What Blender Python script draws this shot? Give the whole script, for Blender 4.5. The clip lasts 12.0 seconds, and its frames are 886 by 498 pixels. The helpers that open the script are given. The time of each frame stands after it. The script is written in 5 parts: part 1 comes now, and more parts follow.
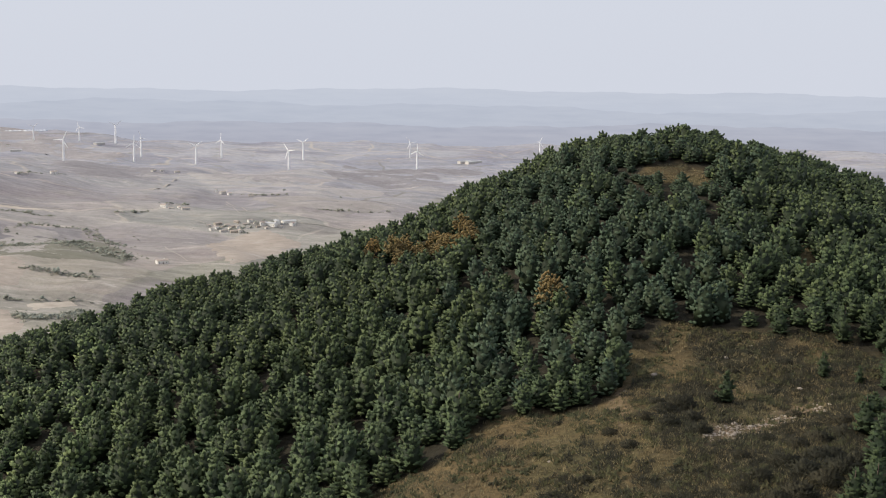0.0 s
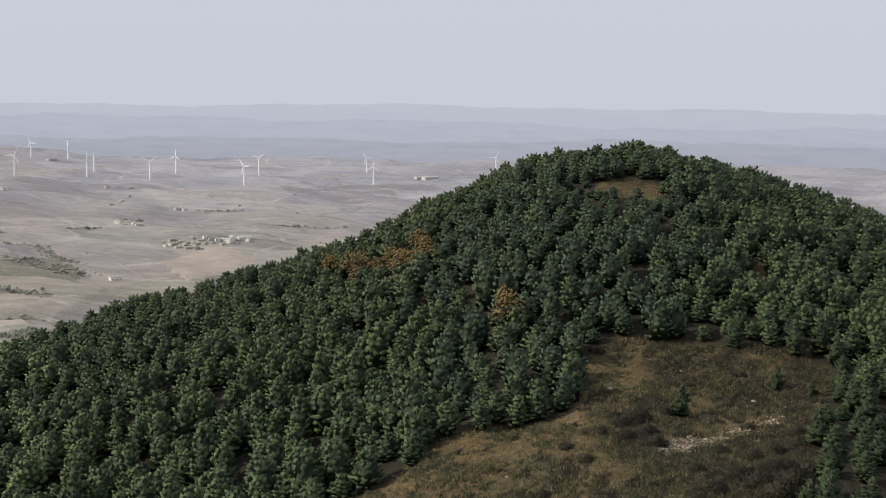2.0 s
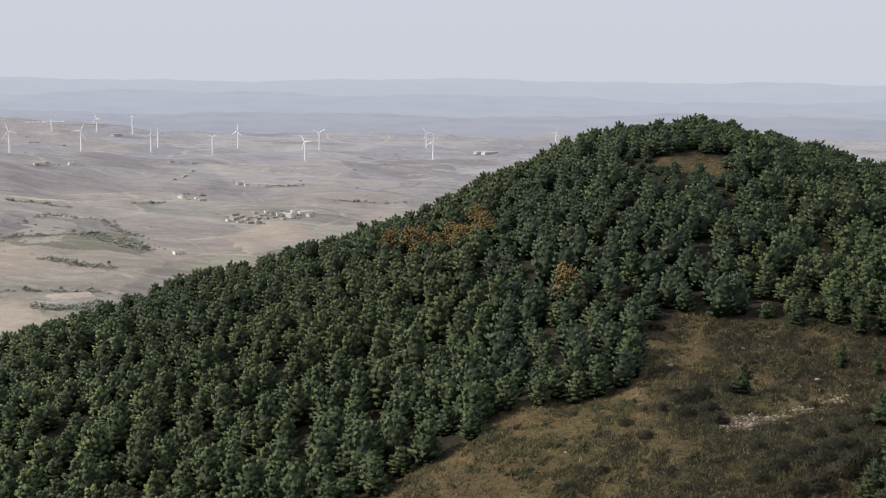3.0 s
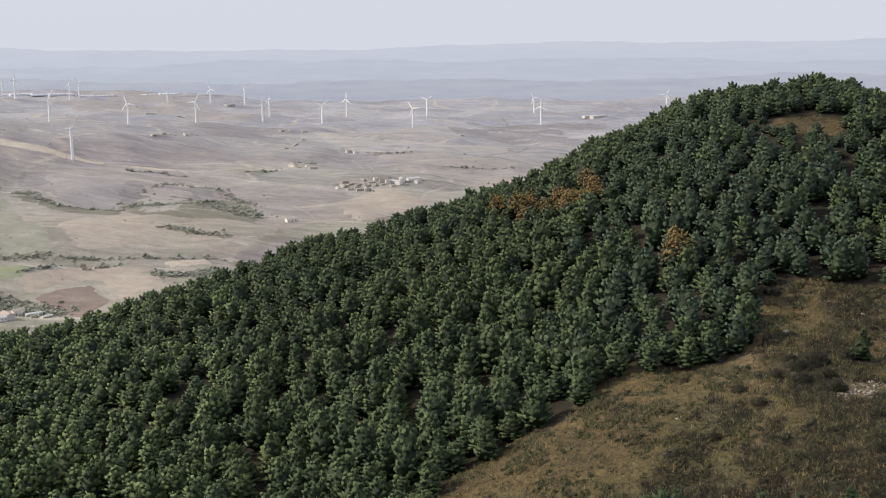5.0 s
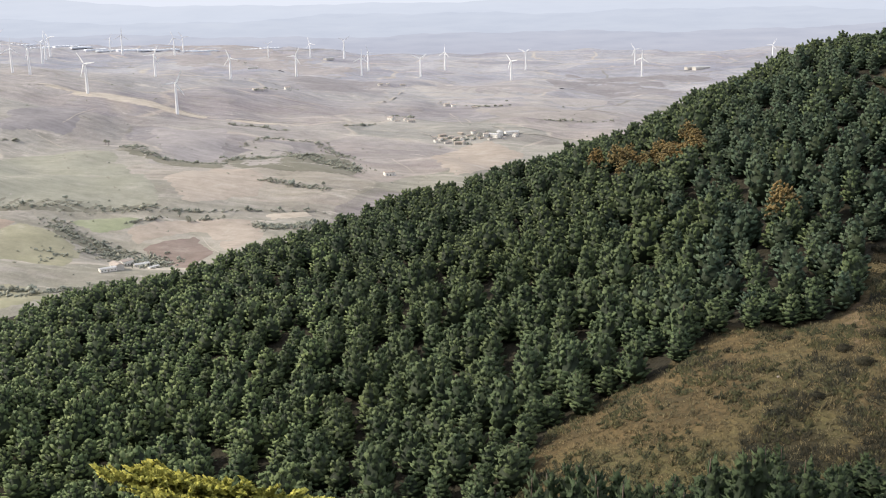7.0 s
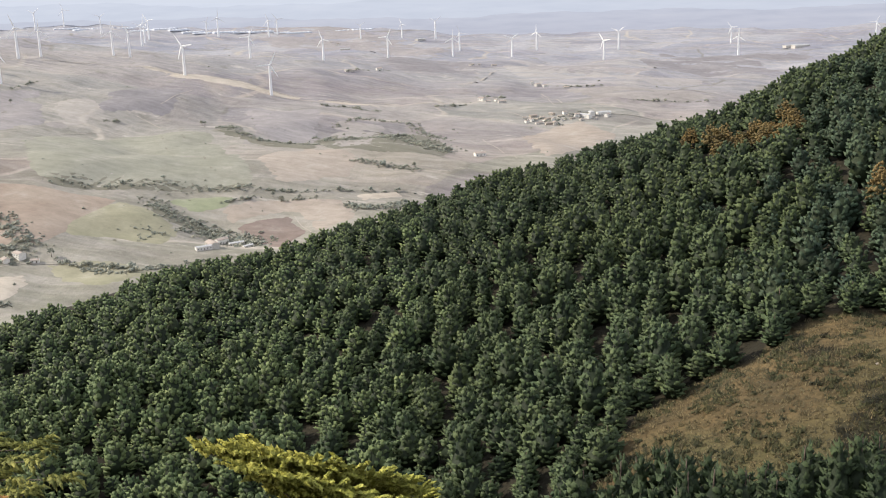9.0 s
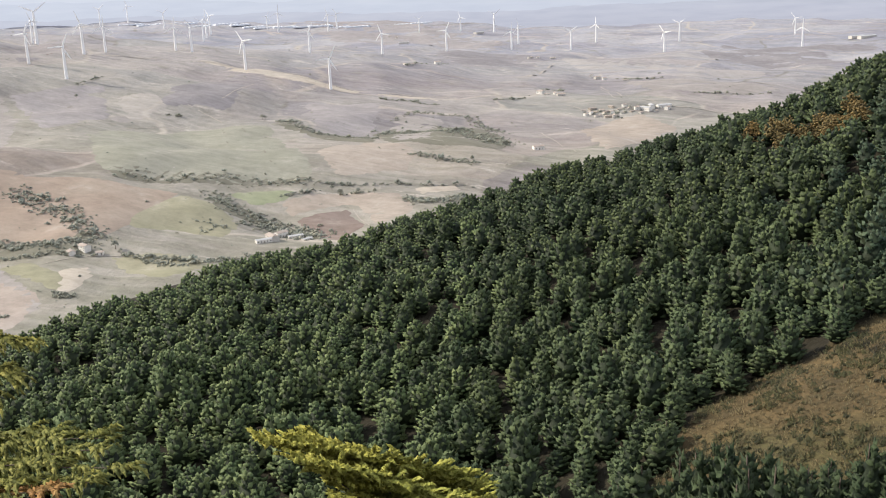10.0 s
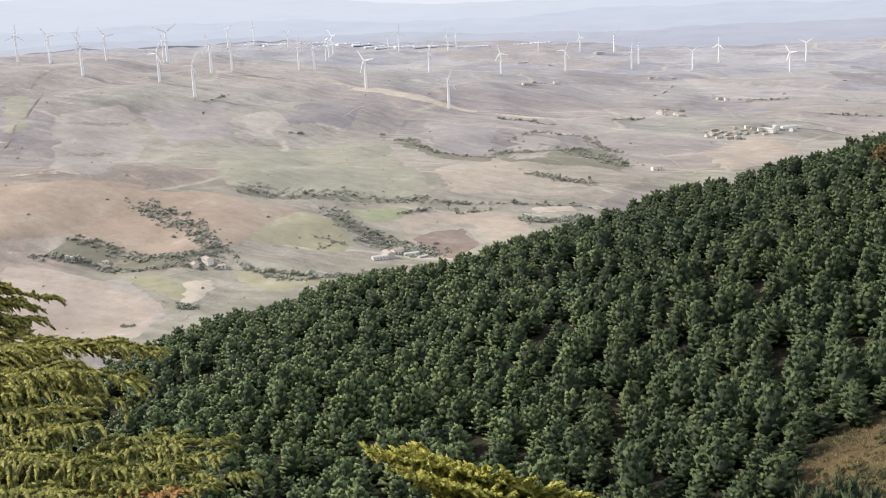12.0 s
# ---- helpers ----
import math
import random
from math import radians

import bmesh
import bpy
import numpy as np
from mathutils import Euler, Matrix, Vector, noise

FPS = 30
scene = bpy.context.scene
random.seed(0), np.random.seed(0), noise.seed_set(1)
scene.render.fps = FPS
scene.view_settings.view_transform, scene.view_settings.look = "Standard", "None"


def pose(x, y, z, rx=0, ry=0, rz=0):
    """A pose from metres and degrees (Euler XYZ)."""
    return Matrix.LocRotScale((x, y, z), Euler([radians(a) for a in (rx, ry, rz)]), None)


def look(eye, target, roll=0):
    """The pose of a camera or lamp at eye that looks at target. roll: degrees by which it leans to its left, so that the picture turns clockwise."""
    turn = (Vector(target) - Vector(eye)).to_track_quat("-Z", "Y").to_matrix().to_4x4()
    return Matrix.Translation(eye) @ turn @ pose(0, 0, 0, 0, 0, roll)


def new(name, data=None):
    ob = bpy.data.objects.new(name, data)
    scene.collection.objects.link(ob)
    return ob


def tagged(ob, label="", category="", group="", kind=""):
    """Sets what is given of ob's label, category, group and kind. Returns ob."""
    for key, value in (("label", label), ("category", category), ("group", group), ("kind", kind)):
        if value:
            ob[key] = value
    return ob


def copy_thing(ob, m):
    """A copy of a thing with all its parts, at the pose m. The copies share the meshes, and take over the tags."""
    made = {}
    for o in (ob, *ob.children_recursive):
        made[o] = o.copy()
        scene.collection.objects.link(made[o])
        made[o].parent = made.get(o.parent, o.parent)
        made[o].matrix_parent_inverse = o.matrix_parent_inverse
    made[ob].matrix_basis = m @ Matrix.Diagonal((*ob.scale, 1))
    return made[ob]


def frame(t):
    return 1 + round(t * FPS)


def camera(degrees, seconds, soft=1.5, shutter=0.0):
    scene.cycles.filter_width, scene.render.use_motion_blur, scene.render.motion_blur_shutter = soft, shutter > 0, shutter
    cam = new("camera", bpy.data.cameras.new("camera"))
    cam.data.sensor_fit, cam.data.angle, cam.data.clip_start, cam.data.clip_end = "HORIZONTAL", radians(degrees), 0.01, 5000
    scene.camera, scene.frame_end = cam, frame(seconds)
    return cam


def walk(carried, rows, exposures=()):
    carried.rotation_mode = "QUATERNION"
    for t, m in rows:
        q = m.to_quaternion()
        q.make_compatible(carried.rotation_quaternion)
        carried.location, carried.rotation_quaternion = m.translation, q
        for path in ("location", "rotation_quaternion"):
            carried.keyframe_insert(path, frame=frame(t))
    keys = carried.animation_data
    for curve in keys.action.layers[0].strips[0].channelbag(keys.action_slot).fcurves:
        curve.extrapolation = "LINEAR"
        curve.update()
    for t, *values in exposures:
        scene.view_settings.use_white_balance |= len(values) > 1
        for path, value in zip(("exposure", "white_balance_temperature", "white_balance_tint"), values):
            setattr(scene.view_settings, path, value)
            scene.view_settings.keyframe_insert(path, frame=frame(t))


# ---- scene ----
EYE = 260.0          # the viewpoint's eye level over the valley floor
cam = camera(43.96, 12.0, 1.1)
walk(cam, [
    (0.0, pose(0, 0, EYE, 81.50, -0.70, -0.00)),
    (0.5, pose(0, 0, EYE, 81.72, -0.98, -0.96)),
    (1.0, pose(0, 0, EYE, 82.20, -1.02, -1.83)),
    (1.5, pose(0, 0, EYE, 82.36, -0.88, -2.30)),
    (2.0, pose(0, 0, EYE, 82.34, -0.82, -2.26)),
    (2.5, pose(0, 0, EYE, 81.81, -0.70, -1.06)),
    (3.0, pose(0, 0, EYE, 81.00, -0.54, 0.83)),
    (5.0, pose(0, 0, EYE, 79.23, 0.83, 6.32)),
    (5.5, pose(0, 0, EYE, 78.43, 1.11, 8.28)),
    (6.0, pose(0, 0, EYE, 77.56, 1.42, 9.66)),
    (6.5, pose(0, 0, EYE, 77.16, 1.40, 10.36)),
    (7.0, pose(0, 0, EYE, 76.92, 1.54, 11.36)),
    (9.0, pose(0, 0, EYE, 76.07, 2.22, 16.02)),
    (9.5, pose(0, 0, EYE, 75.86, 2.50, 17.43)),
    (10.0, pose(0, 0, EYE, 75.86, 2.78, 19.00)),
    (10.5, pose(0, 0, EYE, 75.98, 2.74, 20.31)),
    (11.0, pose(0, 0, EYE, 76.30, 2.85, 21.94)),
    (11.5, pose(0, 0, EYE, 76.74, 2.92, 23.65)),
    (12.0, pose(0, 0, EYE, 77.17, 3.05, 25.11)),
], ((0.0, -0.22), (1.2, -0.3), (2.0, -0.38), (3.0, -0.32), (5.0, -0.19), (5.5, -0.14), (6.0, 0.04), (7.0, 0.12), (9.5, 0.12), (12.0, 0.14)))

# ---- light ----
SUN_AZ, SUN_EL = -96.0, 35.0     # bearing from +y to the right, and height, in degrees
world = bpy.data.worlds.new("sky")
scene.world = world
world.use_nodes = True
wn, wl = world.node_tree.nodes, world.node_tree.links
sky = wn.new("ShaderNodeTexSky")
sky.sky_type = "NISHITA"
sky.sun_disc = False
sky.sun_elevation = radians(SUN_EL)
sky.sun_rotation = radians(SUN_AZ)
sky.dust_density = 4.0
veil = wn.new("ShaderNodeMix")
veil.data_type = "RGBA"
veil.inputs[0].default_value = 0.93
scaled = wn.new("ShaderNodeVectorMath")
scaled.operation = "SCALE"
scaled.inputs[3].default_value = 0.10
wl.new(sky.outputs[0], scaled.inputs[0])
wl.new(scaled.outputs[0], veil.inputs[6])
veil.inputs[7].default_value = (0.80, 0.84, 0.945, 1)
wl.new(veil.outputs[2], wn["Background"].inputs[0])
wn["Background"].inputs[1].default_value = 1.0

sun = new("sun", bpy.data.lights.new("sun", "SUN"))
sun.data.energy = 4.7
sun.data.angle = radians(1.5)
sun.data.color = (1.0, 0.91, 0.76)
sun_to = Vector((math.sin(radians(SUN_AZ)) * math.cos(radians(SUN_EL)),
                 math.cos(radians(SUN_AZ)) * math.cos(radians(SUN_EL)), math.sin(radians(SUN_EL))))
sun.matrix_world = look((0, 0, 900), Vector((0, 0, 900)) - sun_to)

# ---- the lie of the land ----
# bearings of the spur, with the distance and the drop of its crest and the drop of the hollow before it
SPUR_AZ = (-180, -110, -75, -50, -42, -34, -25, -16, -9, -2, 4, 9, 12.5, 18, 24, 35, 60, 110, 180)
CREST_R = (200, 220, 240, 250, 255, 265, 270, 275, 280, 285, 290, 290, 290, 285, 275, 265, 250, 220, 200)
CREST_Z = (-59.3, -85.3, -93.0, -88.5, -82.0, -73.9, -70.0, -58.5, -49.7, -40.4, -24.6, -14.2, -13.4, -20.6, -30.0, -46.3, -59.3, -59.3, -59.3)
HOLLOW_Z = (-70, -85, -85, -80, -79, -78, -77, -70, -62, -54, -49, -47, -46, -46, -45, -46, -55, -66, -70)


def around(values):
    """The values by bearing as a smooth ring of 720 half degrees."""
    ring = np.interp(np.arange(-180, 180, 0.5), SPUR_AZ, values)
    k = np.exp(-0.5 * (np.arange(-12, 13) / 4.0) ** 2)
    return np.convolve(np.concatenate([ring[-12:], ring, ring[:12]]), k / k.sum(), "valid")


RING_R, RING_C, RING_H = around(CREST_R), around(CREST_Z), around(HOLLOW_Z)


def ring_at(ring, az):
    p = (np.asarray(az) + 180) * 2 % 720
    i = np.floor(p).astype(int) % 720
    f = p - np.floor(p)
    return ring[i] * (1 - f) + ring[(i + 1) % 720] * f


def ease(t):
    t = np.clip(t, 0, 1)
    return t * t * (3 - 2 * t)


def waves(x, y, length, seed, octaves=3):
    """Smooth rolling relief from a few crossing sine waves, about -1 to 1."""
    r = np.random.RandomState(seed)
    out = 0
    for o in range(octaves):
        for _ in range(4):
            a, p = r.uniform(0, 2 * np.pi), r.uniform(0, 2 * np.pi)
            k = 2 * np.pi / (length * r.uniform(0.7, 1.4) / 2 ** o)
            q, s = r.uniform(0, 2 * np.pi), 0.6 * k
            bend = np.sin((np.sin(a) * x - np.cos(a) * y) * s + q)
            out = out + np.sin((np.cos(a) * x + np.sin(a) * y) * k + p + 1.2 * bend) * 0.36 / 1.9 ** o
    return out


def hill(x, y, az, r, height, wide, deep, turn=0.0):
    cx, cy = r * np.sin(np.radians(az)), r * np.cos(np.radians(az))
    c, s = np.cos(np.radians(turn)), np.sin(np.radians(turn))
    u, v = (x - cx) * c + (y - cy) * s, (y - cy) * c - (x - cx) * s
    return height * np.exp(-0.5 * ((u / wide) ** 2 + (v / deep) ** 2))


def plain_z(x, y):
    """The farmed valley: rolling ground with the wind farm's broad hill."""
    r = np.hypot(x, y)
    az = np.degrees(np.arctan2(x, y))
    z = 2 + 8 * waves(x, y, 620, 5) * ease((r - 500) / 500)
    z = z + 4.8 * waves(x, y, 260, 8, 2) * ease((r - 600) / 300)
    z = z + hill(x, y, -50, 2450, 192, 900, 600, 50)
    z = z + hill(x, y, -45, 1330, 44, 340, 150, 40)
    far = ease((r - 2700) / 2200)
    z = z + far * (62 + 60 * ease((-az - 12) / 24))
    return z - 150 * ease((r - 4070 - 420 * ease((-az - 14) / 6)) / 600) * ease((az + 34) / 8)          # lowered far out so the hazy backdrop shows above it from the camera


def ground_z(x, y):
    x, y = np.asarray(x, float), np.asarray(y, float)
    r = np.hypot(x, y)
    az = np.degrees(np.arctan2(x, y))
    rc, zc, zh = ring_at(RING_R, az), ring_at(RING_C, az), ring_at(RING_H, az)
    rough = 0.9 * waves(x, y, 46, 9) * ease((r - 60) / 60) + 0.12 * waves(x, y, 9, 4, 2) * ease((r - 4) / 20)
    long = 11 + 75 * ease((np.abs(az) - 68) / 60)          # steep before the viewpoint, a broad back behind it
    foot = -1.8 - 36 * (1 - np.exp(-np.clip(r - 2.6, 0, None) / long)) / (1 - np.exp(-102.4 / long))
    near = np.where(r < 140, 0, zh + (zc - zh) * ease((r - 140) / (rc - 140)))
    near = np.where(r < 105, foot + (zh - 6 + 37.8) * ease((r - 25) / 80), near)
    near = np.where((r >= 105) & (r < 140), zh - 6 + 6 * ease((r - 105) / 35), near)
    over = np.clip(r - rc, 0, None)
    down = np.where(over < 60, 0.0042 * over ** 2, 0.0042 * 3600 + 0.504 * (over - 60))
    spur = EYE + near - down + rough
    plain = plain_z(x, y)
    w = 18.0          # a soft foot where the spur meets the plain
    return np.where(spur - plain > 4 * w, spur,
                    plain + w * np.log1p(np.exp(np.clip((spur - plain) / w, -40, 6))))


def polar(az, r):
    return r * math.sin(radians(az)), r * math.cos(radians(az))


MEADOW = [polar(a, d) for a, d in ((-9.2, 122), (-7.4, 133), (-5.6, 142), (-1.6, 148), (0.7, 149), (2.6, 155.5), (8.7, 157.5), (9.9, 170),
          (10.3, 179), (12.5, 187), (15.3, 185), (20.4, 187), (22.2, 180), (22.3, 165), (21.8, 145), (21.2, 122), (12.5, 119), (5, 117), (-1, 114), (-5, 117))]
SUMMIT = [polar(a, d) for a, d in ((10.1, 250), (11.8, 248.5), (13.7, 250), (13.4, 257), (12.0, 262), (10.7, 257))]
BARE = [polar(a, d) for a, d in ((17.9, 207), (19.4, 207), (19.2, 222), (18.4, 224))]


def inside(poly, x, y):
    hit = np.zeros(np.shape(x), bool)
    for (x0, y0), (x1, y1) in zip(poly, poly[1:] + poly[:1]):
        cross = (y0 > y) != (y1 > y)
        hit ^= cross & (x < (x1 - x0) * (y - y0) / (y1 - y0 + 1e-12) + x0)
    return hit


def worn_share(x, y):
    """How far the turf is worn down to pale stony soil: a slanting strip of the hollow and a spot by the wood, 0 to 1."""
    d, az = np.hypot(x, y), np.degrees(np.arctan2(x, y))
    u = (az - 14.2) / 5.4
    strip = ease((3.6 - np.abs(d - 145 - 16 * u - 1.5 * waves(x, y, 11, 6, 2))) / 2.2) * ease((u + 0.1) / 0.2) * ease((1.25 - u) / 0.3)
    spot = ease((0.75 - np.abs(az - 9.6 - 0.3 * waves(x, y, 9, 2, 1))) / 0.5) * ease((d - 146) / 5) * ease((168 - d) / 5)
    return np.maximum(strip, 0.7 * spot)


def heath_shade_share(x, y):
    """How much dark heath, with shade painted in towards the right, there is among the grass of the hollow, 0 to 1."""
    d, az = np.hypot(x, y), np.degrees(np.arctan2(x, y))
    return ease((waves(x, y, 24, 3) * 0.9 + 0.55 * waves(x, y, 8, 12, 2) + 0.14 * (az - 9.2) + 0.014 * (150 - d) + 0.2 + 0.3 * ease((140 - d) / 14) * ease((az + 3) / 6)
                + 0.9 * np.exp(-((az - 14.2) / 1.6) ** 2 - ((d - 155) / 7) ** 2) + 1.2 * ease((az - 13) / 5) * ease((148 - d) / 12)) / 0.9) * inside(MEADOW, x, y) * (1 - worn_share(x, y))

# ---- materials ----
class Nodes:
    """A principled material and short ways to add nodes to it."""
    def __init__(self, name, rough=0.85):
        self.m = bpy.data.materials.new(name)
        self.m.use_nodes = True
        self.t = self.m.node_tree
        self.b = self.t.nodes["Principled BSDF"]
        self.b.inputs["Roughness"].default_value = rough
        self.b.inputs["Specular IOR Level"].default_value = 0.25

    def add(self, kind, **values):
        n = self.t.nodes.new(kind)
        for k, v in values.items():
            n.inputs[k].default_value = v
        return n

    def link(self, a, b):
        self.t.links.new(a, b)

    def where(self):
        return self.add("ShaderNodeNewGeometry").outputs["Position"]

    def noise(self, scale, detail=4.0, rough=0.55, vec=None, stretch=None):
        n = self.add("ShaderNodeTexNoise", Scale=scale, Detail=detail, Roughness=rough)
        v = vec or self.where()
        if stretch:
            mp = self.add("ShaderNodeMapping")
            mp.inputs["Scale"].default_value = stretch[:3]
            if len(stretch) > 3:
                mp.inputs["Rotation"].default_value = (0, 0, radians(stretch[3]))
            self.link(v, mp.inputs["Vector"])
            v = mp.outputs[0]
        self.link(v, n.inputs["Vector"])
        return n.outputs["Fac"]

    def ramp(self, fac, *stops):
        n = self.add("ShaderNodeValToRGB")
        e = n.color_ramp.elements
        while len(e) < len(stops):
            e.new(0.5)
        for el, (p, c) in zip(e, stops):
            el.position, el.color = p, (*c, 1)
        self.link(fac, n.inputs[0])
        return n.outputs[0]

    def mix(self, fac, a, b, blend="MIX"):
        n = self.add("ShaderNodeMix")
        n.data_type, n.blend_type = "RGBA", blend
        for sock, v in ((n.inputs[0], fac), (n.inputs[6], a), (n.inputs[7], b)):
            if isinstance(v, (int, float)):
                sock.default_value = v
            elif isinstance(v, tuple):
                sock.default_value = (*v, 1)
            else:
                self.link(v, sock)
        return n.outputs[2]

    def map(self, fac, a, b, c=0.0, d=1.0):
        n = self.add("ShaderNodeMapRange")
        for k, v in ((1, a), (2, b), (3, c), (4, d)):
            n.inputs[k].default_value = v
        self.link(fac, n.inputs[0])
        return n.outputs[0]

    def done(self, colour, bump=None, height=0.1, strength=0.6):
        if isinstance(colour, tuple):
            self.b.inputs["Base Color"].default_value = (*colour, 1)
        else:
            self.link(colour, self.b.inputs["Base Color"])
        if bump is not None:
            n = self.add("ShaderNodeBump", Strength=strength, Distance=height)
            self.link(bump, n.inputs["Height"])
            self.link(n.outputs[0], self.b.inputs["Normal"])
        return self.m


def foliage(name, dark, mid, light, warm=None, amount=0.0, glow=0.0, grain=9.0):
    k = Nodes(name, 0.7)
    isl = k.add("ShaderNodeNewGeometry").outputs["Random Per Island"]
    tuft = k.ramp(isl, (0.0, dark), (0.5, mid), (1.0, light))
    patch = k.noise(0.16, 2.0)
    c = k.mix(k.map(patch, 0.35, 0.65), tuft, k.mix(1.0, tuft, (0.72, 0.82, 0.9), "MULTIPLY"))
    if warm:
        c = k.mix(k.map(k.noise(0.035, 2.0), 0.5, 0.68, 0.0, amount), c, warm)
    fine = k.noise(grain, 3.0)
    c = k.mix(k.map(fine, 0.3, 0.7, 0.0, 0.55), c, k.mix(1.0, c, (0.45, 0.5, 0.45), "MULTIPLY"))
    m = k.done(c, fine, 0.12, 0.4)
    if glow:          # light that comes through thin needles
        thin, both = k.add("ShaderNodeBsdfTranslucent"), k.add("ShaderNodeMixShader", Fac=glow)
        k.link(c, thin.inputs[0])
        k.link(k.b.outputs[0], both.inputs[1])
        k.link(thin.outputs[0], both.inputs[2])
        k.link(both.outputs[0], k.t.nodes["Material Output"].inputs[0])
    return m


PINE = foliage("pine needles", (0.05, 0.07, 0.031), (0.073, 0.099, 0.041), (0.127, 0.156, 0.063), (0.112, 0.136, 0.046), 0.4, 0.0, 4.0)
# near-black green that paints the shade inside the crowns
SHADE_CORE = foliage("painted shade of crown core", (0.020, 0.029, 0.014), (0.026, 0.037, 0.017), (0.033, 0.045, 0.02), None, 0.0, 0.0, 2.4)
# the pine green lightened to paint in sun and haze on the left
SUN_HAZE_PINE = foliage("pine needles with sun and haze tint", (0.108, 0.14, 0.055), (0.144, 0.182, 0.07), (0.194, 0.23, 0.09), None, 0.0, 0.0, 4.0)
DARK_SHADED_PINE = foliage("dark and shaded pine needles", (0.028, 0.042, 0.017), (0.041, 0.06, 0.023), (0.066, 0.089, 0.034), None, 0.0, 0.0, 4.0)
CEDAR_BLUE = foliage("blue cedar needles", (0.05, 0.074, 0.042), (0.064, 0.092, 0.051), (0.088, 0.12, 0.066), None, 0.0, 0.0, 4.0)
AUTUMN = foliage("autumn leaves", (0.14, 0.098, 0.042), (0.23, 0.155, 0.06), (0.34, 0.225, 0.085))
GRASS = foliage("dry grass", (0.062, 0.048, 0.025), (0.15, 0.112, 0.055), (0.27, 0.205, 0.105))
TUSSOCK = foliage("grass tussocks", (0.036, 0.034, 0.015), (0.07, 0.066, 0.026), (0.115, 0.098, 0.042))
HEATH = foliage("heath", (0.018, 0.017, 0.010), (0.033, 0.029, 0.016), (0.058, 0.048, 0.025))
# lighter than such leaves are, to paint in the valley's haze
HAZED_HEDGE = foliage("hazed hedge leaves", (0.26, 0.25, 0.20), (0.35, 0.335, 0.27), (0.44, 0.42, 0.335))
CEDAR_GOLD = foliage("golden cedar needles", (0.14, 0.145, 0.04), (0.31, 0.298, 0.074), (0.56, 0.49, 0.13), (0.56, 0.41, 0.12), 0.3, 0.3)
GOLD_NEEDLES = foliage("yellow needles", (0.36, 0.34, 0.06), (0.53, 0.49, 0.095), (0.68, 0.62, 0.15), None, 0.0, 0.25)
DEAD_NEEDLES = foliage("dead needles", (0.26, 0.13, 0.04), (0.40, 0.20, 0.06), (0.50, 0.28, 0.09))


def bark():
    k = Nodes("bark", 0.9)
    n = k.noise(3.0, 5.0, 0.6, None, (1, 1, 0.25))
    return k.done(k.ramp(n, (0.3, (0.05, 0.038, 0.03)), (0.7, (0.16, 0.125, 0.10))), n, 0.03, 0.8)


def plain(name, a, b, rough=0.85, scale=0.8):
    """A weathered surface between two shades, with fine grain."""
    k = Nodes(name, rough)
    n = k.noise(scale, 5.0, 0.65)
    fine = k.noise(scale * 14, 3.0)
    c = k.mix(k.map(n, 0.35, 0.68), a, b)
    c = k.mix(k.map(fine, 0.3, 0.7, 0.0, 0.3), c, k.mix(1.0, c, (0.75, 0.74, 0.72), "MULTIPLY"))
    return k.done(c, fine, 0.02, 0.4)


